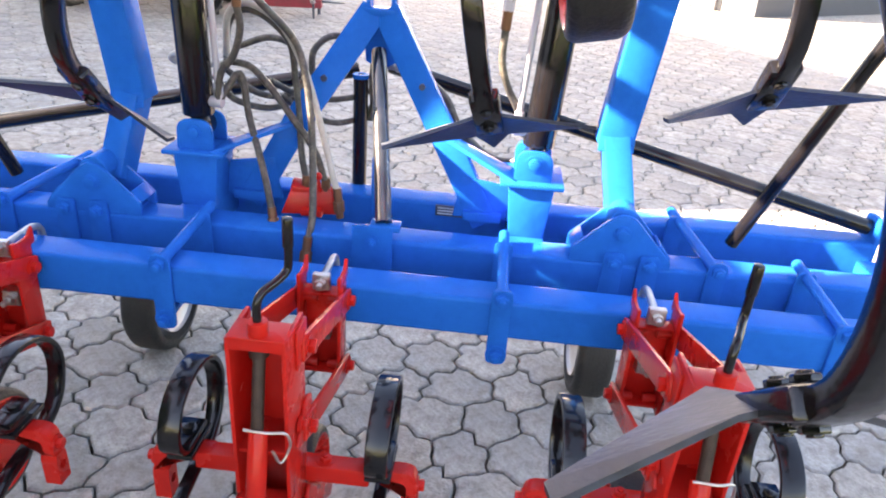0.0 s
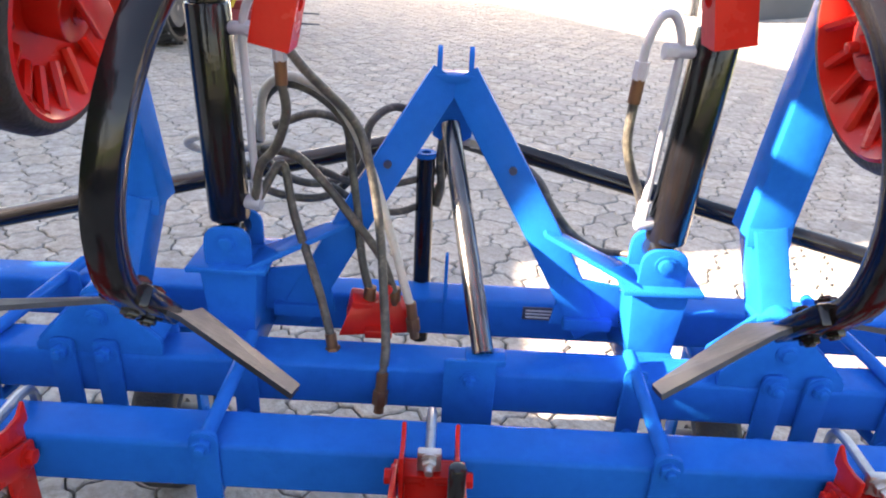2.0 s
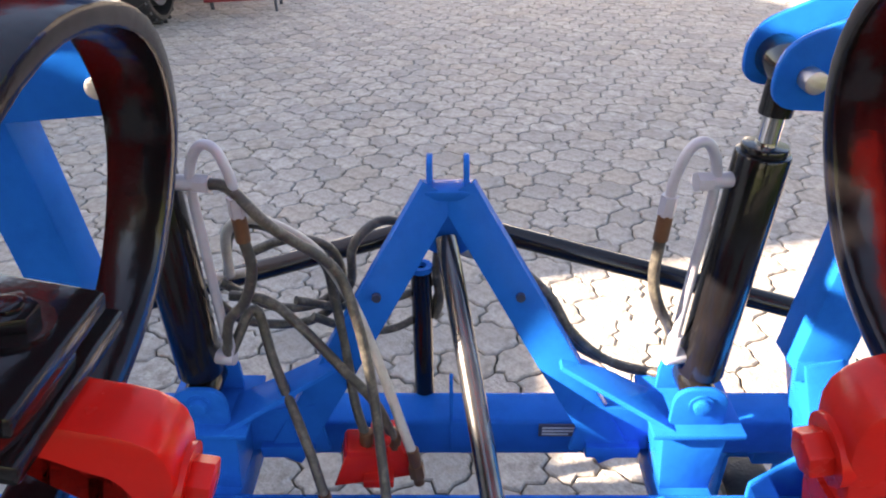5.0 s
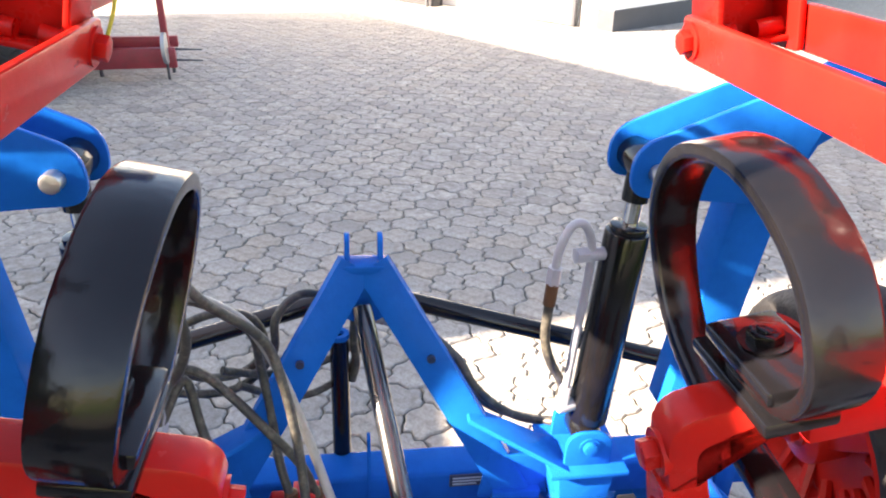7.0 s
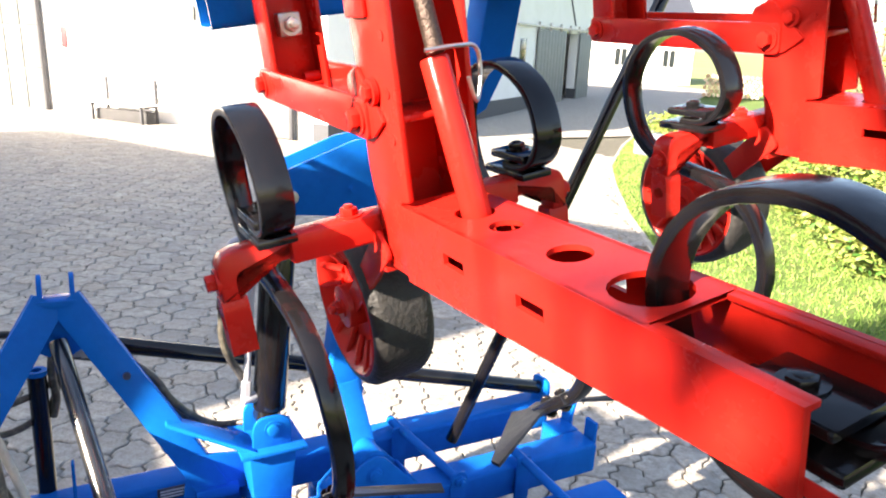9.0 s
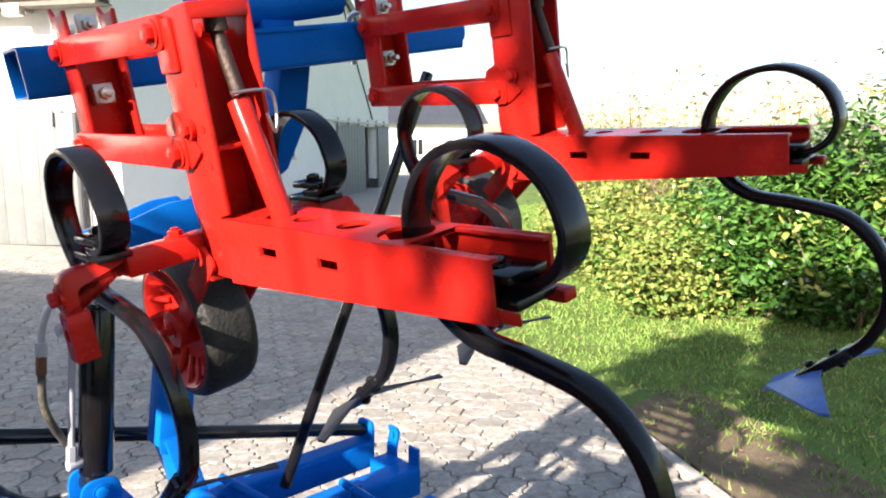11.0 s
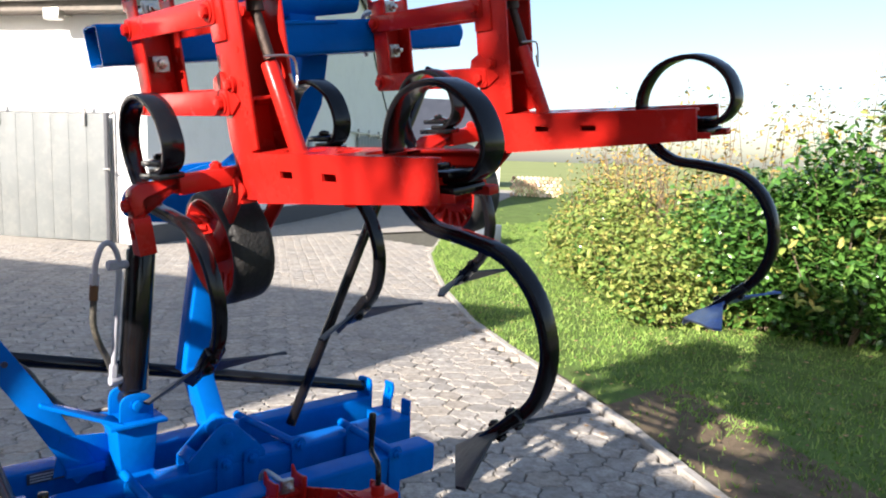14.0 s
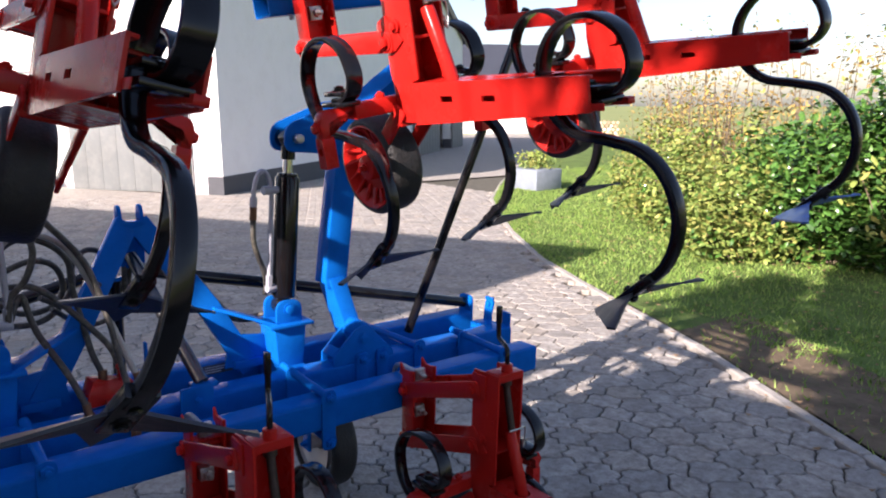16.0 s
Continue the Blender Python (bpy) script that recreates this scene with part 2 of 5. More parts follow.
def smooth_path(pts, per=6):
    """Catmull-Rom points through pts."""
    P = [Vector(p) for p in pts]
    P = [P[0] * 2 - P[1]] + P + [P[-1] * 2 - P[-2]]
    out = []
    for i in range(1, len(P) - 2):
        for j in range(per):
            t = j / per
            a, b, c, d = P[i - 1], P[i], P[i + 1], P[i + 2]
            out.append(0.5 * ((2 * b) + (c - a) * t + (2 * a - 5 * b + 4 * c - d) * t * t + (3 * b - a - 3 * c + d) * t ** 3))
    out.append(P[-2])
    return out


def sweep(bm, path, section, side=None, cap=True):
    """Sweep a closed section (x across, y up) along path. side: a fixed across direction, or None for a rolling frame."""
    sub = bmesh.new()
    rings = []
    n = len(path)
    prev = None
    for i, p in enumerate(path):
        t = (path[min(i + 1, n - 1)] - path[max(i - 1, 0)]).normalized()
        if side is not None:
            x = Vector(side) - t * t.dot(Vector(side))
            x.normalize()
        else:
            if prev is None:
                ref = Vector((0, 0, 1)) if abs(t.z) < 0.9 else Vector((1, 0, 0))
                x = ref.cross(t).normalized()
            else:
                x = (prev - t * t.dot(prev)).normalized()
            prev = x
        y = t.cross(x)
        sec = section(i / (n - 1)) if callable(section) else section
        rings.append([sub.verts.new(p + x * a + y * b) for a, b in sec])
    for r0, r1 in zip(rings, rings[1:]):
        k = len(r0)
        for j in range(k):
            sub.faces.new((r0[j], r0[(j + 1) % k], r1[(j + 1) % k], r1[j]))
    if cap:
        sub.faces.new(rings[0][::-1])
        sub.faces.new(rings[-1])
    return merge(bm, sub)


def circle(r, n=12):
    return [(r * math.cos(2 * math.pi * i / n), r * math.sin(2 * math.pi * i / n)) for i in range(n)]


def pipe(bm, pts, r, per=6, n=12):
    return sweep(bm, smooth_path(pts, per), circle(r, n))


def lathe(bm, profile, n=40, m=None):
    """Closed profile of (radius, along x) turned round the x axis."""
    sub = bmesh.new()
    rings = []
    for i in range(n):
        a = 2 * math.pi * i / n
        rings.append([sub.verts.new((x, r * math.cos(a), r * math.sin(a))) for r, x in profile])
    k = len(profile)
    for i in range(n):
        r0, r1 = rings[i], rings[(i + 1) % n]
        for j in range(k):
            sub.faces.new((r0[j], r0[(j + 1) % k], r1[(j + 1) % k], r1[j]))
    return merge(bm, sub, m)


def channel(bm, lo, hi, t, open_sides, bevel=0.003):
    """Hollow square tube or channel along y, made of wall plates; open_sides names the walls left out."""
    x0, y0, z0 = lo
    x1, y1, z1 = hi
    if "l" not in open_sides:
        box(bm, (x0, y0, z0), (x0 + t, y1, z1), bevel)
    if "r" not in open_sides:
        box(bm, (x1 - t, y0, z0), (x1, y1, z1), bevel)
    if "t" not in open_sides:
        box(bm, (x0 + t * 0.6, y0 + 0.0005, z1 - t), (x1 - t * 0.6, y1 - 0.0005, z1 - 0.0008), bevel)
    if "b" not in open_sides:
        box(bm, (x0 + t * 0.6, y0 + 0.0005, z0 + 0.0008), (x1 - t * 0.6, y1 - 0.0005, z0 + t), bevel)
    return bm


def square_tube(bm, x0, x1, y, z, s=0.1, t=0.006, r=0.012):
    """Hollow square tube along x with rounded corners and open ends."""
    h = s / 2
    out = rounded([(-h, -h), (h, -h), (h, h), (-h, h)], r, 4)
    inn = rounded([(-h + t, -h + t), (h - t, -h + t), (h - t, h - t), (-h + t, h - t)], r * 0.6, 4)
    sub = bmesh.new()
    k = len(out)
    R = [[sub.verts.new((x, y + a, z + b)) for a, b in sec] for x, sec in ((x0, out), (x1, out), (x1, inn), (x0, inn))]
    for i in range(4):
        p, q = R[i], R[(i + 1) % 4]
        for j in range(k):
            sub.faces.new((p[j], p[(j + 1) % k], q[(j + 1) % k], q[j]))
    return merge(bm, sub)


# ---- hoe unit ----
# Own axes: x across, y ahead, z up; the origin is the middle of the tube that carries it.
TINE = [(-1.030, -0.292), (-1.075, -0.290), (-1.108, -0.268), (-1.119, -0.230), (-1.092, -0.176), (-1.022, -0.145), (-0.940, -0.165),
        (-0.892, -0.235), (-0.908, -0.322), (-0.965, -0.371), (-1.048, -0.385), (-1.132, -0.405), (-1.185, -0.460), (-1.202, -0.540),
        (-1.176, -0.617), (-1.125, -0.672)]


def tine(parent, dx, dy, dz, share_mat=STEEL):
    def sec(t):
        k = min(max((t - 0.42) / 0.22, 0), 1)
        w, h = 0.0215 - 0.0080 * k, 0.0060 + 0.0045 * k
        return rounded([(-w, -h), (w, -h), (w, h), (-w, h)], 0.003 + 0.003 * k, 2)

    bm = sweep(bmesh.new(), smooth_path([(dx, y + dy, z + dz) for y, z in TINE], 5), sec, side=(1, 0, 0))
    t = part("tine", bm, BLACK, parent, "black sprung steel S-tine with a round coil")
    # foot of the tine and the duckfoot share bolted to it
    bm = bmesh.new()
    a, b = Vector((dx, -1.140 + dy, -0.655 + dz)), Vector((dx, -1.060 + dy, -0.722 + dz))
    box(bm, (-0.021, -0.062, -0.010), (0.021, 0.055, 0.010), 0.004, Matrix.Translation((a + b) / 2) @ Matrix.Rotation(radians(-40), 4, "X"))
    for q in (-0.03, 0.022):
        p = (a + b) / 2 + Vector((0, 0.766, -0.643)) * q
        for e in (1, -1):
            bolt(bm, p + Vector((0, 0.643, 0.766)) * 0.009 * e, Vector((0, 0.643, 0.766)) * e, 0.009, 0.006, 0.004)
    part("foot", bm, BLACK, t)
    bm = bmesh.new()
    top = [(0, 0.112, -0.030), (0.026, 0.086, -0.010), (0.152, -0.056, -0.012), (0.148, -0.072, -0.016), (0.032, -0.024, 0.012), (0, -0.026, 0.020),
           (-0.032, -0.024, 0.012), (-0.148, -0.072, -0.016), (-0.152, -0.056, -0.012), (-0.026, 0.086, -0.010)]
    up = [bm.verts.new(Vector(p) + Vector((0, 0, 0.0025))) for p in top]
    dn = [bm.verts.new(Vector(p) - Vector((0, 0, 0.0025))) for p in top]
    k = len(top)
    quads = [(0, 1, 4, 5), (5, 6, 9, 0), (1, 2, 3, 4), (6, 7, 8, 9)]
    for q in quads:
        bm.faces.new([up[i] for i in q])
        bm.faces.new([dn[i] for i in reversed(q)])
    for i in range(k):
        bm.faces.new((up[i], dn[i], dn[(i + 1) % k], up[(i + 1) % k]))
    bmesh.ops.transform(bm, matrix=Matrix.Translation((dx, -1.085 + dy, -0.712 + dz)) @ Matrix.Rotation(radians(-17), 4, "X"), verts=bm.verts)
    part("share", bm, share_mat, t, "blue painted duckfoot share" if share_mat == BLUESHARE else "worn bare steel duckfoot share")
    return t


def wheel_profile(r, w):
    return rounded([(r * 0.84, -w), (r * 0.93, -w), (r, -w * 0.72), (r, w * 0.72), (r * 0.93, w), (r * 0.84, w)], [0.0, 0.012, 0.012, 0.012, 0.012, 0.0], 3)


def small_wheel(parent, y, z, r=0.138, w=0.050):
    bm = lathe(bmesh.new(), wheel_profile(r, w), 40)
    m = Matrix.Translation((0, y, z))
    bmesh.ops.transform(bm, matrix=m, verts=bm.verts)
    tyre = part("wheel", bm, RUBBER, parent, "small wheel with a smooth black rubber tyre and red rim")
    bm = bmesh.new()
    for s in (-1, 1):
        lathe(bm, [(r * 0.86, s * w * 1.0), (r * 0.83, s * w * 1.03), (r * 0.80, s * w * 0.95), (r * 0.68, s * w * 0.45), (r * 0.25, s * w * 0.30), (r * 0.25, s * w * 0.2), (r * 0.70, s * w * 0.3), (r * 0.85, s * w * 0.7)], 36, m)
        # ridges round the dish of the rim
        for i in range(16):
            a = 2 * math.pi * i / 16
            d = Vector((0, math.cos(a), math.sin(a)))
            e = Vector((0, math.cos(a + 0.22), math.sin(a + 0.22)))
            q = Vector((0, y, z))
            rod(bm, q + e * r * 0.50 + Vector((s * w * 0.42, 0, 0)), q + d * r * 0.80 + Vector((s * w * 0.86, 0, 0)), 0.0065, 7)
    rod(bm, (-w * 1.05, y, z), (w * 1.05, y, z), r * 0.26, 20, bevel=0.003)
    for s in (-1, 1):
        bolt(bm, (s * w * 1.05, y, z), (s, 0, 0), 0.011, 0.010)
    part("rim", bm, RED, tyre, "red painted rim")
    return tyre


def hoe_unit(m, lift, label, side_dz, share_mat=STEEL, ahead=0.0, rear_share=None, sides=(-1, 1), crank=0.0):
    """ahead: how far the carrying tube lies ahead of the unit's own origin; sides: where side tines hang; crank: turn of its crank."""
    u = thing("hoe_unit", m, label, "hoe unit", "hoe units of the cultivator")
    FY, RY, TZ, BZ = -0.075 + ahead, -0.435, 0.030, -0.150
    L = lift
    # bracket behind the tube, with hook bolt and clamp bolts
    bm = bmesh.new()
    for s in (-1, 1):
        out = rounded([(-0.118, -0.175), (-0.054, -0.175), (-0.054, 0.075), (-0.038, 0.075), (-0.038, 0.118), (-0.060, 0.098), (-0.092, 0.098), (-0.118, 0.105)], 0.006, 2)
        plate(bm, out, 0.008, plane_m((s * 0.046, 0, 0), (0, 1, 0), (0, 0, 1)))
    box(bm, (-0.045, -0.064, -0.17), (0.045, -0.054, 0.05), 0.002)
    box(bm, (-0.045, -0.10, 0.045), (0.045, -0.064, 0.052), 0.002)
    box(bm, (-0.045, -0.10, -0.165), (0.045, -0.064, -0.158), 0.002)
    bmesh.ops.translate(bm, vec=(0, ahead, 0), verts=bm.verts)
    part("mounting_bracket", bm, RED, u)
    bm = bmesh.new()
    pipe(bm, [(0.0, -0.105, 0.075), (0.0, -0.02, 0.078), (0.0, 0.035, 0.075), (0.0, 0.060, 0.055), (0.0, 0.062, 0.0), (0.0, 0.062, -0.06)], 0.009, 5, 10)
    box(bm, (-0.020, -0.094, 0.057), (0.020, -0.078, 0.097), 0.003)
    bolt(bm, (0.0, -0.094, 0.077), (0, -1, 0), 0.013, 0.011, 0.016)
    box(bm, (-0.020, -0.094, -0.075), (0.020, -0.066, -0.035), 0.003)
    bolt(bm, (0.0, -0.094, -0.055), (0, -1, 0), 0.013, 0.012, 0.02)
    bmesh.ops.translate(bm, vec=(0, ahead, 0), verts=bm.verts)
    part("hook_bolt", bm, ZINC, u, "bare zinc-plated hook bolt with nuts")
    # parallel arms
    for s in (-1, 1):
        for z, nm in ((TZ, "upper_arm"), (BZ, "lower_arm")):
            a, b = Vector((s * 0.057, FY - 0.005, z)), Vector((s * 0.057, RY, z + L))
            d = (b - a)
            bm = bmesh.new()
            h = 0.026
            plate(bm, rounded([(-0.022, -h), (d.length + 0.024, -h), (d.length + 0.024, h), (-0.022, h)], 0.012, 4), 0.009, plane_m(a, d, Vector((s, 0, 0)).cross(d) * s))
            for p in (a, b):
                bolt(bm, p + Vector((s * 0.005, 0, 0)), (s, 0, 0), 0.014, 0.012, 0.0)
                rod(bm, p - Vector((s * 0.045, 0, 0)), p, 0.011, 12)
            part(nm, bm, RED, u)
    # upright channel, open to the rear
    bm = bmesh.new()
    zb, zt = -0.35 + L, (0.060 if ahead else 0.098) + L
    for s in (-1, 1):
        out = rounded([(-0.507, zb), (-0.440, zb), (-0.420, zb + 0.13), (-0.420, zb + 0.22), (-0.425, zt - 0.004), (-0.535, zt), (-0.532, zb + 0.105), (-0.507, zb + 0.1)], 0.004, 2)
        plate(bm, out, 0.008, plane_m((s * 0.047, 0, 0), (0, 1, 0), (0, 0, 1)))
        # doubled corner plates and small bolts
        plate(bm, rounded([(-0.385, zb + 0.19), (-0.46, zb + 0.175), (-0.50, zb + 0.20), (-0.435, zb + 0.265), (-0.40, zb + 0.25)], 0.006, 2), 0.006, plane_m((s * 0.054, 0, 0), (0, 1, 0), (0, 0, 1)))
        plate(bm, rounded([(-0.425, zt - 0.09), (-0.485, zt - 0.09), (-0.485, zt - 0.012), (-0.425, zt - 0.012)], 0.004, 2), 0.006, plane_m((s * 0.054, 0, 0), (0, 1, 0), (0, 0, 1)))
        bolt(bm, (s * 0.057, -0.475, zb + 0.235), (s, 0, 0), 0.011, 0.009, 0)
        for yy, zz in ((-0.512, zb + 0.235), (-0.512, zb + 0.18), (-0.515, zb + 0.30)):
            rod(bm, (s * 0.0505, yy, zz), (s * 0.0525, yy, zz), 0.006, 10)
    box(bm, (-0.045, -0.435, zb + 0.02), (0.045, -0.427, zt - 0.03), 0.002)
    box(bm, (-0.047, -0.535, zt - 0.006), (0.047, -0.475, zt + 0.002), 0.002)
    box(bm, (-0.047, -0.535, zt - 0.022), (0.047, -0.529, zt), 0.002)
    box(bm, (-0.045, -0.525, zb + 0.20), (0.045, -0.43, zb + 0.208), 0.002)
    part("upright", bm, RED, u)
    # spindle with crank and its slanting tube
    bm = bmesh.new()
    p0, p1 = Vector((0.0, -0.515, zt + 0.01)), Vector((0.0, -0.545, zb + 0.275))
    p2 = Vector((0.004, -0.600, zb + 0.085))
    rod(bm, p1 + Vector((0, 0.006, -0.006)), p2, 0.0175, 20, bevel=0.002)
    tube = part("spindle_tube", bm, RED, u)
    bm = rod(bmesh.new(), p0 - Vector((0, 0, 0.05)), p1, 0.011, 16)
    rod(bm, p0 - Vector((0, 0, 0.05)), p0 - Vector((0, 0, 0.03)), 0.017, 16)
    part("spindle", bm, SPINDLE, tube, "greasy threaded spindle")
    bm = rod(bmesh.new(), p0 - Vector((0, 0, 0.012)), p0 + Vector((0, 0, 0.016)), 0.017, 16, bevel=0.002)
    part("collar", bm, RED, tube)
    turn = Matrix.Rotation(radians(crank), 3, "Z")
    bends = [p0 + turn @ Vector(v) for v in ((0, 0, 0), (0, 0, 0.045), (0.006, 0.012, 0.062), (0.018, 0.04, 0.066), (0.028, 0.066, 0.072), (0.032, 0.074, 0.09), (0.032, 0.074, 0.165))]
    bm = pipe(bmesh.new(), bends, 0.0075, 6, 12)
    rod(bm, p0 + turn @ Vector((0.032, 0.074, 0.115)), p0 + turn @ Vector((0.032, 0.074, 0.170)), 0.0095, 14, bevel=0.003)
    part("crank_handle", bm, BLACK, tube, "dark steel crank handle")
    bm = pipe(bmesh.new(), [p1 + Vector((-0.02, -0.012, 0.006)), p1 + Vector((0.02, -0.014, 0.006)), p1 + Vector((0.05, -0.004, 0.0)), p1 + Vector((0.056, 0.0, -0.03)), p1 + Vector((0.042, -0.01, -0.06)), p1 + Vector((0.030, -0.016, -0.03))], 0.0025, 5, 8)
    part("spring_pin", bm, ZINC, tube, "bent wire linch pin")
    # rear beam: a box with a top, round holes and slots, cut open at its end
    bm = bmesh.new()
    by0, by1, bz0, bz1 = -1.058, -0.505, -0.355 + L, -0.252 + L
    hw, t = 0.052, 0.006
    # side walls with two slots each
    for s in (-1, 1):
        ys = [by0, -0.80, -0.755, -0.655, -0.61, by1]
        x0, x1 = sorted((s * hw, s * (hw - t)))
        zs0, zs1 = bz0 + 0.056, bz0 + 0.070
        plate(bm, [(by0, bz0 + 0.033), (by1, bz0), (by1, zs0), (by0, zs0)], t, plane_m(((x0 + x1) / 2, 0, 0), (0, 1, 0), (0, 0, 1)), 0)
        box(bm, (x0, by0, zs1), (x1, by1, bz1), 0.0)
        for ya, yb in ((by0, -0.80), (-0.755, -0.655), (-0.61, by1)):
            box(bm, (x0, ya, zs0), (x1, yb, zs1), 0)
        part("beam_side", bm, RED, u)
        bm = bmesh.new()
    # top sheet with three round holes, ending where the tine comes through
    holes = [(-0.600, 0.024), (-0.665, 0.019), (-0.775, 0.023), (-0.880, 0.036)]
    nseg = 20
    cuts = [by1, -0.632, -0.72, -0.83, -0.925]
    for (yc, rr), ya, yb in zip(holes, cuts, cuts[1:]):
        xe = hw - 0.001
        outer = []
        for i in range(nseg):
            a = 2 * math.pi * i / nseg
            dx, dy = math.cos(a), math.sin(a)
            k = min(xe / abs(dx) if abs(dx) > 1e-6 else 9, ((ya - yc) / dy if dy > 0 else (yb - yc) / dy) if abs(dy) > 1e-6 else 9)
            outer.append((dx * k, yc + dy * k))
        corners = [(xe, ya), (-xe, ya), (-xe, yb), (xe, yb)]
        for z in (bz1 - t, bz1):
            inn = [bm.verts.new((rr * math.cos(2 * math.pi * i / nseg), yc + rr * math.sin(2 * math.pi * i / nseg), z)) for i in range(nseg)]
            ou = [bm.verts.new((x, y, z)) for x, y in outer]
            if z < bz1:
                low = inn
            for i in range(nseg):
                j = (i + 1) % nseg
                p, q = outer[i], outer[j]
                extra = [c for c in corners if min(p[0], q[0]) - 1e-6 <= c[0] <= max(p[0], q[0]) + 1e-6 and min(p[1], q[1]) - 1e-6 <= c[1] <= max(p[1], q[1]) + 1e-6 and not (abs(p[0] - q[0]) < 1e-6 or abs(p[1] - q[1]) < 1e-6)]
                mid = [bm.verts.new((c[0], c[1], z)) for c in extra[:1]]
                bm.faces.new([inn[i], ou[i]] + mid + [ou[j], inn[j]])
        for i in range(nseg):
            j = (i + 1) % nseg
            bm.faces.new((low[i], low[j], inn[j], inn[i]))
    bmesh.ops.remove_doubles(bm, verts=bm.verts, dist=1e-5)
    part("beam_top", bm, RED, u, "red top sheet with round holes")
    # floor of the closed part
    bm = bmesh.new()
    plate(bm, [(-0.83, bz0 + 0.0205), (by1, bz0 + 0.001), (by1, bz0 + 0.006), (-0.83, bz0 + 0.0255)], 2 * (hw - t), plane_m((0, 0, 0), (0, 1, 0), (0, 0, 1)), 0)
    part("beam_floor", bm, RED, u)
    # inward lips of the open end
    for s in (-1, 1):
        bm = bmesh.new()
        x0, x1 = sorted((s * (hw - 0.001), s * (hw - 0.016)))
        box(bm, (x0, by0, bz1 - t), (x1, -0.926, bz1 - 0.0005), 0.001)
        part("beam_lip", bm, RED, u)
        bm = box(bmesh.new(), sorted_lo(s * 0.036, by0 - 0.03, bz0 + 0.036), sorted_hi(s * 0.046, -0.93, bz0 + 0.050), 0.002)
        part("clamp_rail", bm, RED, u)
    bm = box(bmesh.new(), (-hw + 0.003, -0.52, bz0 + 0.002), (hw - 0.003, -0.508, bz1 - 0.004), 0.001)
    part("beam_end_plate", bm, RED, u)
    # rear tine clamp
    bm = box(bmesh.new(), (-0.034, -1.075, bz0 + 0.044), (0.034, -0.955, bz0 + 0.056), 0.003)
    box(bm, (-0.032, -1.065, bz0 + 0.070), (0.032, -0.985, bz0 + 0.080), 0.003)
    bolt(bm, (0, -1.02, bz0 + 0.080), (0, 0, 1), 0.012, 0.006, 0.003)
    part("tine_clamp", bm, BLACK, u)
    tine(u, 0.008, 0, L, rear_share or share_mat)
    # cross bar with a hooked holder and a tine at each end
    bm = box(bmesh.new(), (-0.175 if -1 in sides else -0.070, -0.428, -0.325 + L + side_dz), (0.175 if 1 in sides else 0.070, -0.388, -0.285 + L + side_dz), 0.004)
    for s in sides:
        bolt(bm, (s * 0.085, -0.408, -0.285 + L + side_dz), (0, 0, 1), 0.012, 0.010, 0.006)
    part("cross_bar", bm, RED, u)
    for s in sides:
        X = s * 0.195
        Z = L + side_dz
        bm = bmesh.new()
        hk = rounded([(-0.02, 0.0), (0.105, 0.0), (0.105, -0.066), (0.080, -0.066), (0.080, -0.030), (-0.02, -0.030)], [0.002, 0.03, 0.002, 0.002, 0.012, 0.002], 5)
        plate(bm, hk, 0.036, plane_m((s * 0.165, -0.398, -0.290 + Z), (s, 0.0, 0), (0, 0, 1)), 0.004)
        drilled(bm, 0.0175, -0.042, 0.034, 0.0105, 0.034, plane_m((s * 0.256, -0.398, -0.388 + Z), (0, 1, 0), (0, 0, 1)))
        bolt(bm, (s * 0.270, -0.398, -0.330 + Z), (s, 0, 0), 0.012, 0.012, 0.0)
        part("tine_holder", bm, RED, u)
        bm = box(bmesh.new(), (X - 0.026, -0.45, -0.288 + Z), (X + 0.026, -0.345, -0.276 + Z), 0.003)
        box(bm, (X - 0.026, -0.45, -0.262 + Z), (X + 0.026, -0.365, -0.250 + Z), 0.003)
        bolt(bm, (X, -0.40, -0.250 + Z), (0, 0, 1), 0.012, 0.008, 0.004)
        part("side_tine_clamp", bm, BLACK, u)
        tine(u, X, 0.64, 0.02 + side_dz + L, share_mat)
    # wheel on its swing arms
    bm = bmesh.new()
    for s in (-1, 1):
        a, b = Vector((s * 0.058, -0.43, -0.335 + L)), Vector((s * 0.058, -0.265, -0.480 + L))
        d = b - a
        plate(bm, rounded([(-0.03, -0.024), (d.length + 0.016, -0.017), (d.length + 0.016, 0.017), (-0.03, 0.024)], 0.012, 4), 0.008, plane_m(a, d, Vector((1, 0, 0)).cross(d)))
    box(bm, (-0.06, -0.45, -0.36 + L), (0.06, -0.41, -0.32 + L), 0.004)
    part("wheel_fork", bm, RED, u)
    small_wheel(u, -0.263, -0.475 + L).location.x = -0.02
    return u


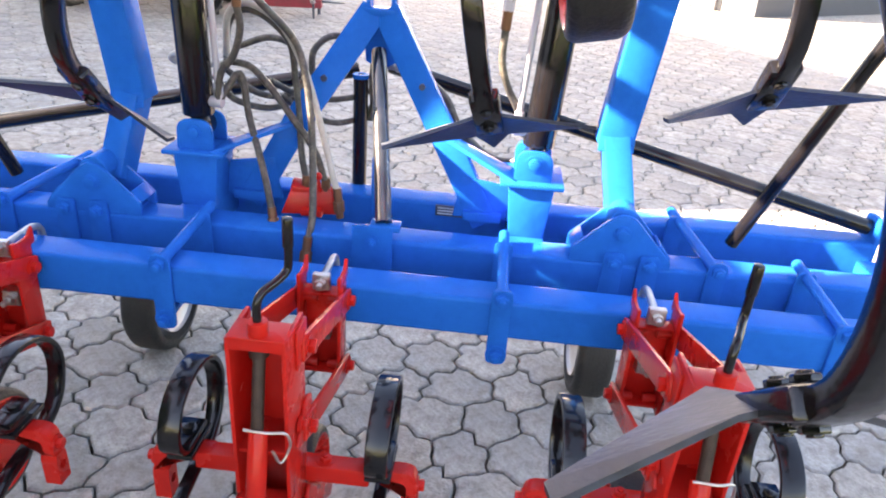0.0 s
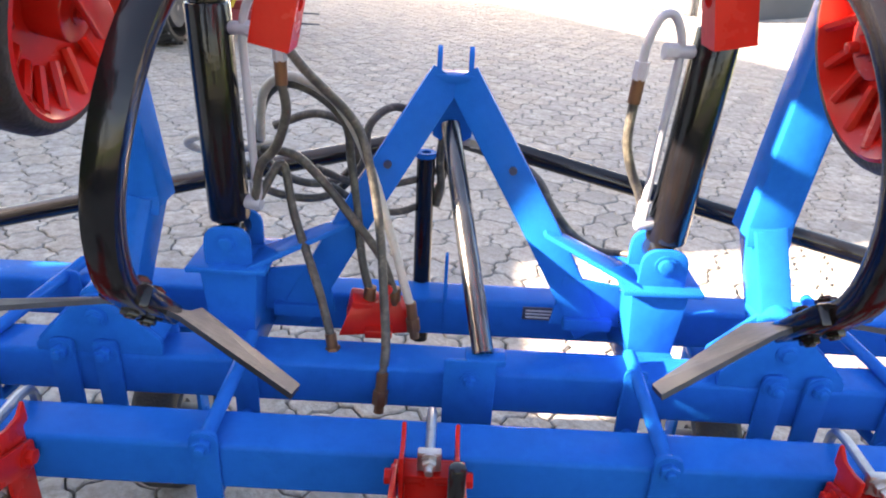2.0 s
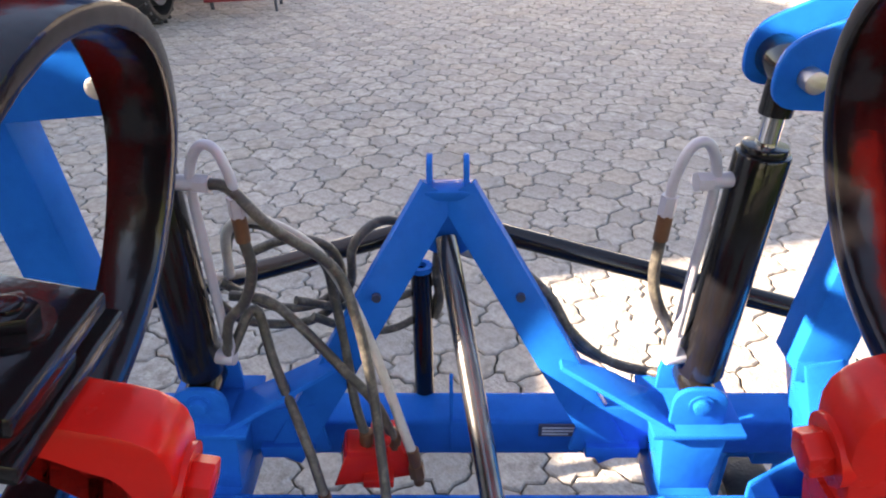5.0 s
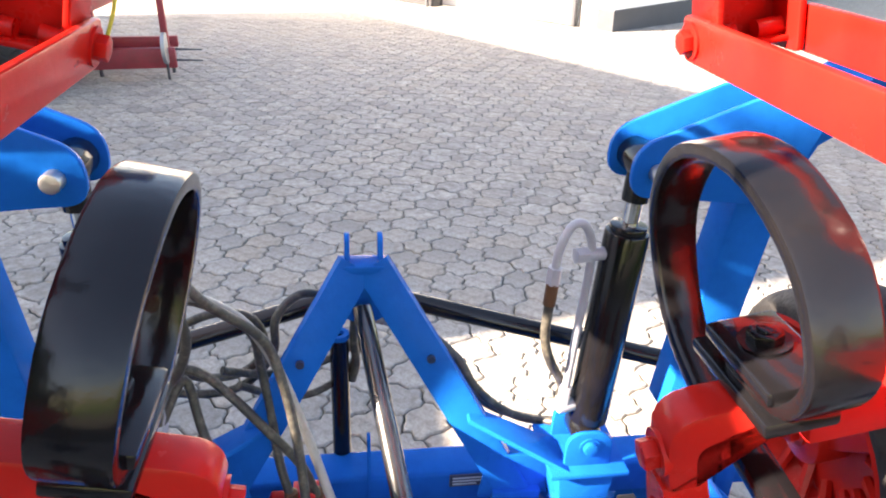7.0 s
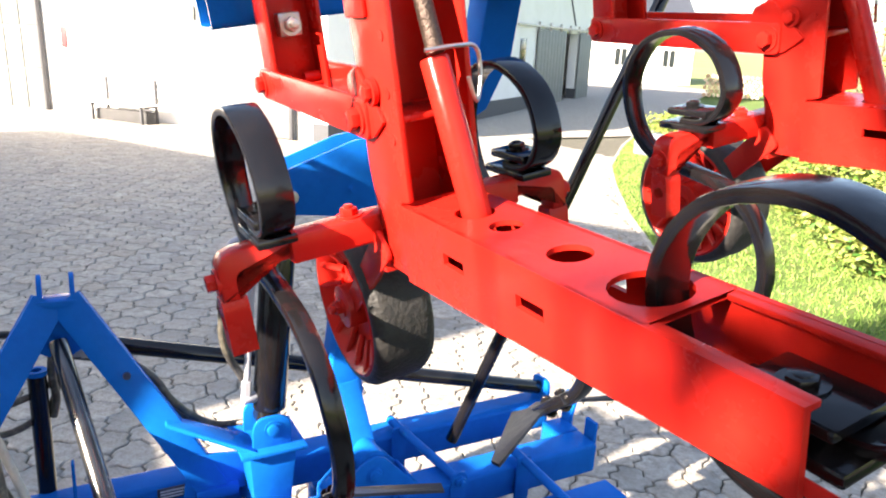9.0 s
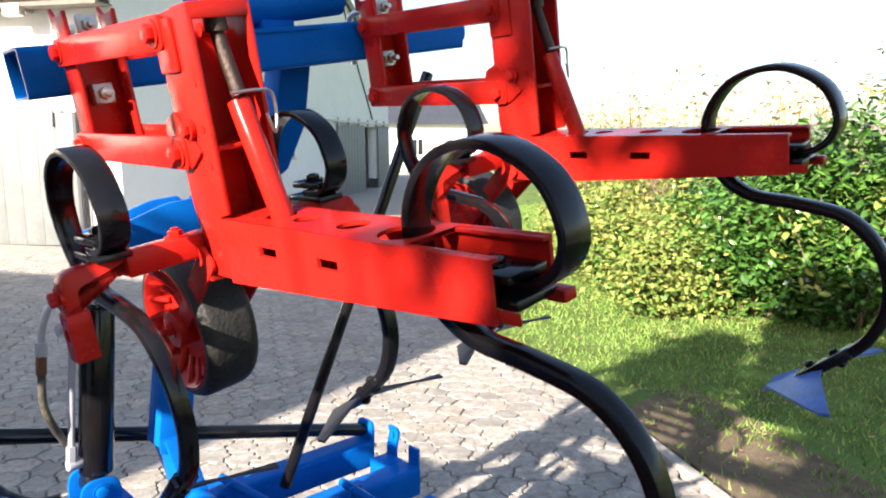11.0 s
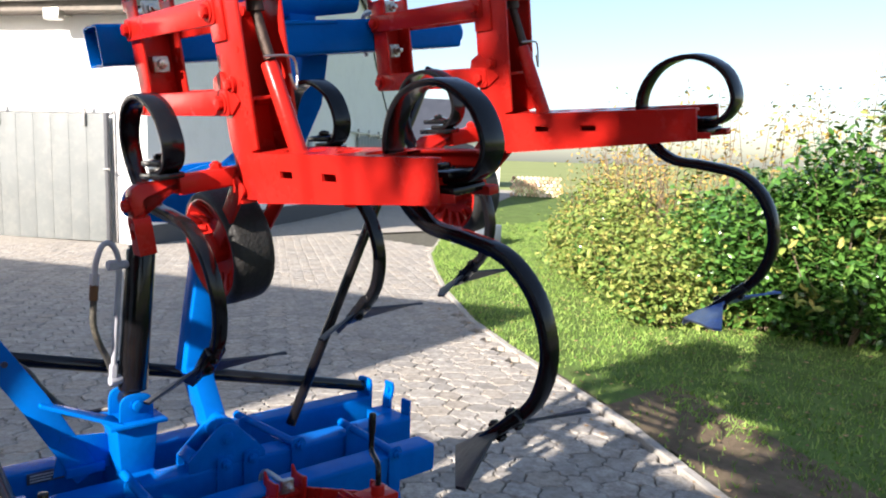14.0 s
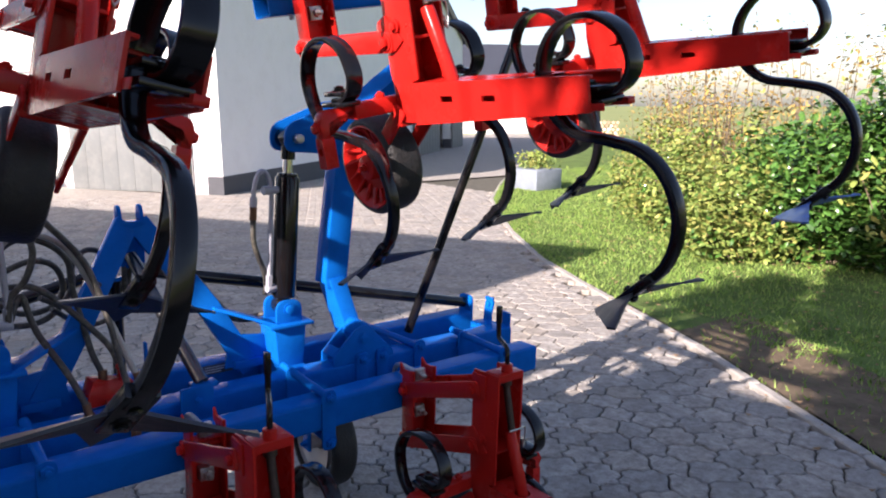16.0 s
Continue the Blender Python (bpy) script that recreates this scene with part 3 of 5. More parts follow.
def drilled(bm, half, low, high, r, thick, m, n=24):
    """Block with a round hole through it along its own z."""
    loops = []
    for z in (-thick / 2, thick / 2):
        inner, outer = [], []
        for i in range(n):
            a = 2 * math.pi * i / n + math.pi / n
            dx, dy = math.cos(a), math.sin(a)
            k = min(half / abs(dx), (high if dy > 0 else -low) / abs(dy))
            inner.append(bm.verts.new(m @ Vector((r * dx, r * dy, z))))
            outer.append(bm.verts.new(m @ Vector((dx * k, dy * k, z))))
        loops.append((inner, outer))
    (i0, o0), (i1, o1) = loops
    for a in range(n):
        b = (a + 1) % n
        bm.faces.new((i0[a], o0[a], o0[b], i0[b]))
        bm.faces.new((i1[a], i1[b], o1[b], o1[a]))
        bm.faces.new((i0[a], i0[b], i1[b], i1[a]))
        bm.faces.new((o0[a], o1[a], o1[b], o0[b]))


def sorted_lo(x, y, z):
    return (x - 0.010, y, z)


def sorted_hi(x, y, z):
    return (x + 0.002, y, z)


# ---- main frame ----
BZ = 0.628


def clamp_link(bm, x, y0, y1, z, dx=0.0):
    """Threaded tie rod with end plates that joins two beams."""
    rod(bm, (x, y0 - 0.075, z + 0.062), (x + dx, y1 + 0.01, z + 0.075), 0.014, 14)
    for yy, xx in ((y0 - 0.056, x), (y1 - 0.062, x + dx)):
        plate(bm, rounded([(-0.024, -0.115), (0.024, -0.115), (0.024, 0.085), (-0.024, 0.085)], 0.016, 4), 0.010, plane_m((xx, yy, z), (1, 0, 0), (0, 0, 1)))
    bolt(bm, (x, y0 - 0.062, z + 0.062), (0, -1, 0), 0.017, 0.014, 0.012)
    bolt(bm, (x, y0 - 0.062, z - 0.088), (0, -1, 0), 0.017, 0.014, 0.012)
    rod(bm, (x, y0 - 0.056, z - 0.088), (x + dx, y1 - 0.05, z - 0.070), 0.012, 12)


def main_frame():
    f = thing("cultivator_frame", W, "bright blue painted steel cultivator frame with three toolbars", "cultivator frame")
    part("rear_toolbar", square_tube(bmesh.new(), -1.355, 1.355, 0.0, BZ), BLUE, f)
    part("middle_toolbar", square_tube(bmesh.new(), -1.46, 1.46, 0.255, BZ), BLUE, f)
    part("front_toolbar", square_tube(bmesh.new(), -1.48, 1.48, 0.545, BZ), BLUE, f)
    for x in (-0.40, 0.40, 1.17, -1.17):
        bm = bmesh.new()
        clamp_link(bm, x, 0.0, 0.255, BZ)
        part("tie_clamp", bm, BLUE, f)
    for s in (-1, 1):
        bm = bmesh.new()
        clamp_link(bm, s * 0.95, 0.255, 0.545, BZ, -s * 0.05)
        part("tie_clamp", bm, BLUE, f)
        for xx in (0.685, 0.775):
            bm = bmesh.new()
            plate(bm, rounded([(-0.026, -0.12), (0.026, -0.12), (0.026, 0.085), (-0.026, 0.085)], 0.016, 4), 0.010, plane_m((s * xx, 0.199, BZ), (1, 0, 0), (0, 0, 1)))
            bolt(bm, (s * xx, 0.193, BZ + 0.06), (0, -1, 0), 0.017, 0.014, 0.01)
            bolt(bm, (s * xx, 0.193, BZ - 0.095), (0, -1, 0), 0.017, 0.014, 0.01)
            part("clamp_plate", bm, BLUE, f)
        # hinge cheeks
        for yy in (0.213, 0.298):
            bm = bmesh.new()
            out = rounded([(0.572, 0.676), (0.832, 0.676), (0.832, 0.694), (0.726, 0.806), (0.697, 0.816), (0.668, 0.806), (0.572, 0.712)], [0.003, 0.003, 0.005, 0.012, 0.012, 0.012, 0.005], 5)
            plate(bm, [(s * a, b) for a, b in out], 0.012, plane_m((0, yy, 0), (1, 0, 0), (0, 0, 1)))
            part("hinge_cheek", bm, BLUE, f)
        # closing straps on the two slopes and the foot of the bracket
        bm = bmesh.new()
        for a0, b0, a1, b1 in ((0.578, 0.712, 0.600, 0.735), (0.828, 0.698, 0.800, 0.730), (0.594, 0.682, 0.815, 0.682)):
            u_ = Vector((s * (a1 - a0), 0, b1 - b0))
            plate(bm, [(-0.004, -0.036), (u_.length + 0.004, -0.036), (u_.length + 0.004, 0.036), (-0.004, 0.036)], 0.009, plane_m((s * a0, 0.2555, b0), u_, (0, 1, 0)), 0.002)
        part("bracket_strap", bm, BLUE, f)
        bm = rod(bmesh.new(), (s * 0.697, 0.198, 0.765), (s * 0.697, 0.375, 0.765), 0.020, 20, bevel=0.003)
        part("hinge_pin", bm, BLUE, f)
        bm = rod(bmesh.new(), (s * 0.697, 0.222, 0.790), (s * 0.697, 0.365, 0.790), 0.037, 24, bevel=0.003)
        bolt(bm, (s * 0.697, 0.206, 0.762), (0, -1, 0), 0.016, 0.012, 0)
        part("hinge_bush", bm, BLUE, f)
        # cylinder post: box between the middle and the front toolbar with ears on top
        bm = bmesh.new()
        taper = [(-0.062, 0.0), (0.062, 0.0), (0.048, -0.155), (-0.048, -0.155)]
        plate(bm, taper, 0.13, plane_m((s * 0.46, 0.385, 0.825), (1, 0, 0), (0, 0, 1)), 0.004)
        box(bm, (s * 0.46 - 0.085, 0.30, 0.824), (s * 0.46 + 0.085, 0.47, 0.836), 0.003)
        box(bm, (s * 0.46 - 0.05, 0.30, 0.60), (s * 0.46 + 0.05, 0.50, 0.675), 0.004)
        part("cylinder_post", bm, BLUE, f)
        for yy in (0.335, 0.435):
            bm = bmesh.new()
            plate(bm, rounded([(-0.05, 0.0), (0.05, 0.0), (0.05, 0.085), (-0.05, 0.085)], [0, 0, 0.04, 0.04], 6), 0.012, plane_m((s * 0.46, yy, 0.834), (1, 0, 0), (0, 0, 1)))
            part("post_ear", bm, BLUE, f)
        bm = rod(bmesh.new(), (s * 0.46, 0.315, 0.885), (s * 0.46, 0.455, 0.885), 0.016, 16, bevel=0.002)
        bolt(bm, (s * 0.46, 0.328, 0.885), (0, -1, 0), 0.015, 0.012, 0)
        part("post_pin", bm, BLUE, f)
        # gusset from post to headstock leg
        bm = bmesh.new()
        a, b = Vector((s * 0.215, 0.435, 0.905)), Vector((s * 0.415, 0.36, 0.832))
        d = b - a
        plate(bm, [(0, -0.03), (d.length, -0.05), (d.length, 0.05), (0, 0.03)], 0.012, plane_m(a, d, (0, 1, 0)), 0.002)
        part("gusset", bm, BLUE, f)
        # headstock leg
        bm = bmesh.new()
        lo_, hi_ = Vector((s * 0.345, 0.43, 0.66)), Vector((s * 0.205, 0.45, 0.91))
        top_ = Vector((s * 0.018, 0.57, 1.205))
        sec = rounded([(-0.038, -0.02), (0.038, -0.02), (0.038, 0.02), (-0.038, 0.02)], 0.004, 2)
        sweep(bm, [lo_, (lo_ + hi_) / 2, hi_, (hi_ + top_) / 2, top_], sec, side=Vector((0.85, 0, s * 0.52)))
        box(bm, (s * 0.335 - 0.055, 0.40, 0.67), (s * 0.335 + 0.055, 0.50, 0.70), 0.003)
        plate(bm, [(s * 0.25, 0.675), (s * 0.42, 0.675), (s * 0.40, 0.78), (s * 0.27, 0.80)], 0.012, plane_m((0, 0.425, 0), (1, 0, 0), (0, 0, 1)), 0.002)
        part("headstock_leg", bm, BLUE, f)
        # solid dark disc paints the shaded inside of the leg's bolt hole
        bm = rod(bmesh.new(), (s * 0.137, 0.463, 1.028), (s * 0.137, 0.471, 1.028), 0.009, 14)
        part("leg_hole_disc", bm, LABEL, f, "dark disc drawn as a bolt hole's shaded inside")
        # end clips
        for yy, hh, bend in ((0.255, 0.085, 0.0), (0.375, 0.125, 0.03)):
            bm = bmesh.new()
            path = [Vector((s * 1.475, yy, BZ - 0.05)), Vector((s * 1.475, yy, BZ + 0.02)), Vector((s * 1.475, yy, BZ + 0.07)), Vector((s * (1.475 + bend * 0.4), yy, BZ + hh)), Vector((s * (1.475 + bend * 0.2), yy, BZ + hh + 0.02))]
            sweep(bm, path, rounded([(-0.025, -0.006), (0.025, -0.006), (0.025, 0.006), (-0.025, 0.006)], 0.003, 2), side=(0, 1, 0))
            rod(bm, (s * 1.47, yy, BZ + hh - 0.01), (s * 1.483, yy, BZ + hh - 0.01), 0.012, 14)
            part("end_clip", bm, BLUE, f)
        bm = box(bmesh.new(), (s * 1.44 - 0.05, 0.31, BZ - 0.045), (s * 1.44 + 0.035, 0.40, BZ + 0.045), 0.006)
        part("end_block", bm, BLUE, f)
        # lower hitch ears at the ends of the front toolbar
        bm = bmesh.new()
        plate(bm, rounded([(-0.045, -0.05), (0.045, -0.05), (0.045, 0.125), (-0.045, 0.125)], [0, 0, 0.03, 0.03], 5), 0.014, plane_m((s * 1.487, 0.545, BZ), (0, 1, 0), (0, 0, 1)))
        part("brace_lug", bm, BLUE, f)
        # round brace from the headstock to the end
        bm = rod(bmesh.new(), (s * 0.10, 0.80, 0.985), (s * 1.475, 0.545, 0.715), 0.024, 18, bevel=0.003)
        part("round_brace", bm, BLACK, f, "black round tube brace")
        # slanting stay that stands on the frame and props the wing
        bm = rod(bmesh.new(), (s * 1.04, 0.40, 0.68), (s * 1.475, 0.20, 2.02), 0.019, 16, bevel=0.003)
        part("wing_stay", bm, BLACK, f, "black round stay")
    # headstock cap and ears
    bm = bmesh.new()
    box(bm, (-0.052, 0.545, 1.192), (0.052, 0.605, 1.212), 0.004)
    plate(bm, [(-0.05, 1.19), (0.05, 1.19), (0.045, 1.06), (0.02, 1.045), (-0.02, 1.045), (-0.045, 1.06)], 0.012, plane_m((0, 0.60, 0), (1, 0, 0), (0, 0, 1)), 0.002)
    part("headstock_cap", bm, BLUE, f)
    for s in (-1, 1):
        bm = bmesh.new()
        plate(bm, rounded([(0.555, 1.205), (0.625, 1.205), (0.62, 1.265), (0.575, 1.265)], [0, 0, 0.02, 0.02], 5), 0.011, plane_m((s * 0.035, 0, 0), (0, 1, 0), (0, 0, 1)))
        part("top_link_ear", bm, BLUE, f)
    # diagonal strut from the headstock down to the middle toolbar
    bm = rod(bmesh.new(), (-0.005, 0.585, 1.09), (0.085, 0.19, 0.735), 0.022, 20)
    part("diagonal_strut", bm, STRUT, f, "dark shiny round steel strut")
    bm = box(bmesh.new(), (0.085 - 0.035, 0.165, 0.722), (0.085 + 0.045, 0.215, 0.736), 0.003)
    plate(bm, rounded([(-0.052, -0.17), (0.052, -0.17), (0.052, 0.0), (-0.052, 0.0)], 0.004, 2), 0.010, plane_m((0.06, 0.168, 0.734), (1, 0, 0), (0, 0, 1)))
    bolt(bm, (0.06, 0.162, 0.69), (0, -1, 0), 0.013, 0.010)
    part("strut_plate", bm, BLUE, f)
    # parking stand: black square post with a blue cap
    bm = rod(bmesh.new(), (-0.058, 0.60, 0.50), (-0.058, 0.60, 1.008), 0.022, 18)
    part("stand_post", bm, BLACK, f, "black parking stand tube")
    bm = lathe(bmesh.new(), [(0.024, 0.0), (0.024, 0.012), (0.012, 0.012), (0.012, 0.0)], 20, Matrix.Translation((-0.058, 0.60, 1.006)) @ Matrix.Rotation(radians(-90), 4, "Y"))
    part("stand_cap", bm, BLUE, f)
    bm = box(bmesh.new(), (0.0, 0.49, 0.60), (0.008, 0.515, 0.80), 0.001)
    part("stand_fin", bm, BLUE, f)
    # type plate
    bm = box(bmesh.new(), (0.195, 0.490, 0.640), (0.305, 0.4946, 0.674), 0.0005)
    tp = part("type_plate", bm, LABEL, f, "dark type plate with printed bars")
    for i in range(3):
        bm = box(bmesh.new(), (0.202, 0.4885, 0.646 + i * 0.009), (0.26 + 0.012 * ((i * 7) % 3), 0.4899, 0.650 + i * 0.009), 0)
        part("print_bar", bm, LABELINK, tp)
    return f


main_frame()


# ---- support wheels under the frame ----
def support_wheel(x, y):
    w = thing("support_wheel", W @ pose(x, y, 0), "black rubber support wheel on a blue fork under the frame", "support wheel", "support wheels of the cultivator")
    r = 0.205
    bm = lathe(bmesh.new(), wheel_profile(r, 0.058), 44, Matrix.Translation((0, 0, r)))
    ty = part("tyre", bm, RUBBER, w)
    bm = bmesh.new()
    for s in (-1, 1):
        lathe(bm, [(r * 0.68, s * 0.056), (r * 0.68, s * 0.045), (r * 0.58, s * 0.03), (r * 0.2, s * 0.022), (r * 0.2, s * 0.014), (r * 0.6, s * 0.02), (r * 0.66, s * 0.036)], 32, Matrix.Translation((0, 0, r)))
    rod(bm, (-0.07, 0, r), (0.07, 0, r), 0.03, 18, bevel=0.003)
    part("rim", bm, GUTTER, ty, "grey wheel rim")
    bm = bmesh.new()
    for s in (-1, 1):
        box(bm, (s * 0.078 - 0.006, -0.03, r - 0.03), (s * 0.078 + 0.006, 0.03, 0.52), 0.003)
        bolt(bm, (s * 0.084, 0, r), (s, 0, 0), 0.015, 0.012)
    box(bm, (-0.085, -0.04, 0.50), (0.085, 0.04, 0.52), 0.003)
    box(bm, (-0.04, -0.075, 0.515), (0.04, 0.035, 0.578), 0.003)
    part("fork", bm, BLUE, w)
    return w


for s in (-1, 1):
    support_wheel(s * 0.74, 0.60)

# ---- folded wings ----
TILT_WING = {1: 10.92, -1: 12.6}
WING_X = {1: 0.389, -1: -0.310}
WING_Z = {1: 1.926, -1: 1.912}
BAR_Y, UNIT_STEP = 0.085, 0.755


def wing(s):
    m = W
    g = thing("folded_wing", m, "blue folded wing arm with its square toolbar", "wing frame", "folded wings")
    base = pose(WING_X[s], BAR_Y, WING_Z[s], 0, -s * TILT_WING[s], 0)
    inw = 0.0 if s > 0 else 0.022

    def at(x, y, z):
        return Vector((s * x + inw, y, z))

    # toolbar
    bm = square_tube(bmesh.new(), -0.125 if s > 0 else -1.09, 1.09 if s > 0 else 0.125, 0, 0)
    bmesh.ops.transform(bm, matrix=base, verts=bm.verts)
    part("wing_toolbar", bm, BLUE, g)
    # arm: hinge foot, knee, blade up to the lever, dog-leg out to the toolbar
    bm = bmesh.new()
    sec = rounded([(-0.047, -0.042), (0.047, -0.042), (0.047, 0.042), (-0.047, 0.042)], 0.007, 2)
    foot = rounded([(-0.034, -0.045), (0.034, -0.045), (0.034, 0.045), (-0.034, 0.045)], 0.007, 2)
    sweep(bm, [at(0.705, 0.31, 0.745), at(0.690, 0.34, 0.83), at(0.664, 0.380, 0.962)], foot, side=(1, 0, 0))
    sweep(bm, [at(0.662, 0.385, 0.95), at(0.682, 0.385, 1.13), at(0.703, 0.385, 1.31), at(0.722, 0.383, 1.47), at(0.760, 0.372, 1.57), at(0.850, 0.325, 1.665), at(0.930, 0.262, 1.75), at(0.952, 0.225, 1.85), at(0.958, 0.195, 2.07)], sec, side=(1, 0, 0))
    part("arm", bm, BLUE, g)
    bm = bmesh.new()
    plate(bm, rounded([(-0.046, -0.02), (0.046, -0.02), (0.046, 0.02), (-0.046, 0.02)], 0.004, 2), 0.008, plane_m(at(0.664, 0.342, 0.955), (1, 0, 0), (0, 0.25, 1)))
    part("knee_weld", bm, BLUE, g)
    # lever cheeks for the ram
    for yy in (0.325, 0.440):
        bm = bmesh.new()
        out = rounded([(0.452, 1.450), (0.53, 1.446), (0.735, 1.43), (0.79, 1.58), (0.735, 1.635), (0.66, 1.625), (0.452, 1.538)], [0.042, 0.01, 0.005, 0.005, 0.005, 0.02, 0.042], 6)
        plate(bm, [(s * a + inw, b) for a, b in out], 0.013, plane_m((0, yy, 0), (1, 0, 0), (0, 0, 1)))
        bolt(bm, at(0.655, yy - 0.006, 1.505), (0, -1, 0), 0.008, 0.004, 0)
        part("ram_lever", bm, BLUE, g)
    bm = rod(bmesh.new(), at(0.497, 0.292, 1.495), at(0.497, 0.468, 1.495), 0.0165, 16, bevel=0.003)
    part("ram_pin", bm, ZINC, g, "bare steel pin")
    # pivot barrel above the toolbar
    bm = rod(bmesh.new(), at(0.765, 0.105, 2.105), at(1.015, 0.055, 2.165), 0.047, 28, bevel=0.004)
    part("pivot_barrel", bm, BLUE, g)
    bm = rod(bmesh.new(), at(1.015, 0.055, 2.165), at(1.019, 0.054, 2.166), 0.034, 24)
    part("barrel_end", bm, BLUE, g)
    bm = bmesh.new()
    box(bm, (-0.10, -0.055, 0.048), (0.10, 0.13, 0.060), 0.003, pose(s * 0.86 + inw, BAR_Y, 2.005, 0, -s * TILT_WING[s], 0))
    box(bm, (-0.045, -0.02, 0.055), (0.045, 0.07, 0.14), 0.004, pose(s * 0.86 + inw, BAR_Y, 2.005, 0, -s * TILT_WING[s], 0))
    part("barrel_bracket", bm, BLUE, g)
    # upper link plates that rise behind the toolbar
    bm = bmesh.new()
    sec2 = rounded([(-0.04, -0.035), (0.04, -0.035), (0.04, 0.035), (-0.04, 0.035)], 0.006, 2)
    sweep(bm, [at(0.73, 0.20, 2.06), at(0.705, 0.20, 2.2), at(0.67, 0.20, 2.45)], sec2, side=(1, 0, 0))
    part("upper_link", bm, BLUE, g)
    bm = bmesh.new()
    plate(bm, [(s * a + inw, b) for a, b in ((0.69, 2.25), (0.83, 2.18), (0.83, 2.30), (0.69, 2.40))], 0.012, plane_m((0, 0.18, 0), (1, 0, 0), (0, 0, 1)), 0.002)
    part("link_plate", bm, BLUE, g)
    # end plug
    bm = rod(bmesh.new(), base @ Vector((s * 1.08, 0, 0)), base @ Vector((s * 1.12, 0, 0)), 0.04, 24, bevel=0.006)
    part("end_plug", bm, BLUE, g)
    return g


wing(1)
wing(-1)

# ---- rams ----
def ram(s):
    a, b = Vector((s * 0.465, 0.385, 0.885)), Vector((s * 0.497 + (0.0 if s > 0 else 0.022), 0.383, 1.495))
    g = thing("hydraulic_ram", W, "black hydraulic ram with chrome rod and grey pipe", "hydraulic cylinder", "folding rams")
    d = (b - a).normalized()
    top = a + d * 0.475
    bm = rod(bmesh.new(), a + d * 0.035, top, 0.043, 32, bevel=0.005)
    rod(bm, top - d * 0.004, top + d * 0.012, 0.036, 28, bevel=0.003)
    br = part("barrel", bm, BLACK, g)
    bm = rod(bmesh.new(), a - Vector((0, 0.042, 0)), a + Vector((0, 0.042, 0)), 0.032, 20, bevel=0.002)
    part("bottom_eye", bm, BLACK, g)
    bm = rod(bmesh.new(), top, b - d * 0.02, 0.0165, 20)
    part("rod", bm, CHROME, g, "bright chromed piston rod")
    bm = rod(bmesh.new(), b - Vector((0, 0.048, 0)), b + Vector((0, 0.048, 0)), 0.033, 20, bevel=0.002)
    rod(bm, b - d * 0.075, b, 0.025, 16)
    part("top_eye", bm, BLACK, g)
    # side ports, steel pipe and fittings
    inner = Vector((-s * 1.0, -0.15, 0)).normalized()
    pt = a + d * 0.43 + inner * 0.04
    pb = a + d * 0.075 + inner * 0.045
    bm = rod(bmesh.new(), pt, pt + inner * 0.045, 0.013, 12, bevel=0.002)
    rod(bm, pt + inner * 0.035, pt + inner * 0.06, 0.016, 6)
    part("port_fitting", bm, GREYPAINT, g, "grey port fitting")
    bm = rod(bmesh.new(), pb - inner * 0.01, pb + inner * 0.03, 0.015, 12, bevel=0.002)
    rod(bm, pb + inner * 0.02 - d * 0.01, pb + inner * 0.02 + d * 0.05, 0.013, 6)
    part("port_fitting", bm, GREYPAINT, g, "grey port fitting")
    up = pb + inner * 0.02
    bm = pipe(bmesh.new(), [up + d * 0.03, up + d * 0.2, up + d * 0.33, up + d * 0.385 + inner * 0.008, up + d * 0.42 + inner * 0.03, up + d * 0.415 + inner * 0.055, up + d * 0.37 + inner * 0.070, up + d * 0.33 + inner * 0.072], 0.0085, 6, 12)
    pp = part("steel_pipe", bm, GREYPAINT, g, "grey bent steel pipe")
    e = up + d * 0.33 + inner * 0.072
    bm = rod(bmesh.new(), e + d * 0.005, e - d * 0.03, 0.014, 6)
    part("pipe_nut", bm, GREYPAINT, pp)
    bm = rod(bmesh.new(), e - d * 0.028, e - d * 0.075, 0.0125, 14)
    part("hose_ferrule", bm, BRASS, pp, "brown ferrule")
    return g, e, d, inner, pt, pb


RAM_R = ram(1)
RAM_L = ram(-1)


# ---- hoses ----
def hose(pts, label, r=0.0098, end=None, name="hydraulic_hose", mat=HOSE):
    h = thing(name, W, label, "hose", "hydraulic hoses")
    bm = pipe(bmesh.new(), pts, r, 7, 12)
    part("hose_body", bm, mat, h)
    if end is not None:
        a, b = Vector(end[0]), Vector(end[1])
        d = (b - a).normalized()
        bm = rod(bmesh.new(), a - d * 0.008, a + (b - a) * 0.55, r * 1.25, 14)
        part("ferrule", bm, BRASS, h, "brown metal ferrule")
        bm = rod(bmesh.new(), a + (b - a) * 0.5, b, r * 1.65, 6, bevel=0.001)
        rod(bm, b, b + d * 0.018, r * 1.1, 12)
        part("plug", bm, BRASS, h, "hexagonal coupling plug")
    return h


_, er, dr, inr, ptr, pbr = RAM_R
_, el, dl, inl, ptl, pbl = RAM_L
# right ram: hose from the bent pipe back to the ram foot, then a bundle along the headstock
hose([er - dr * 0.07, er - dr * 0.15 - inr * 0.004, er - dr * 0.21 - inr * 0.025, er - dr * 0.27 - inr * 0.06 + Vector((0, 0.02, 0)), er - dr * 0.33 - inr * 0.09 + Vector((0, 0.06, 0)), er - dr * 0.37 - inr * 0.10 + Vector((0, 0.09, 0))], "black hydraulic hose looping down beside the ram")
hose([(0.43, 0.46, 0.845), (0.36, 0.50, 0.83), (0.30, 0.51, 0.86), (0.24, 0.50, 0.93), (0.20, 0.53, 0.99), (0.12, 0.60, 1.03), (0.03, 0.62, 1.05)], "black hydraulic hose running along the headstock leg")
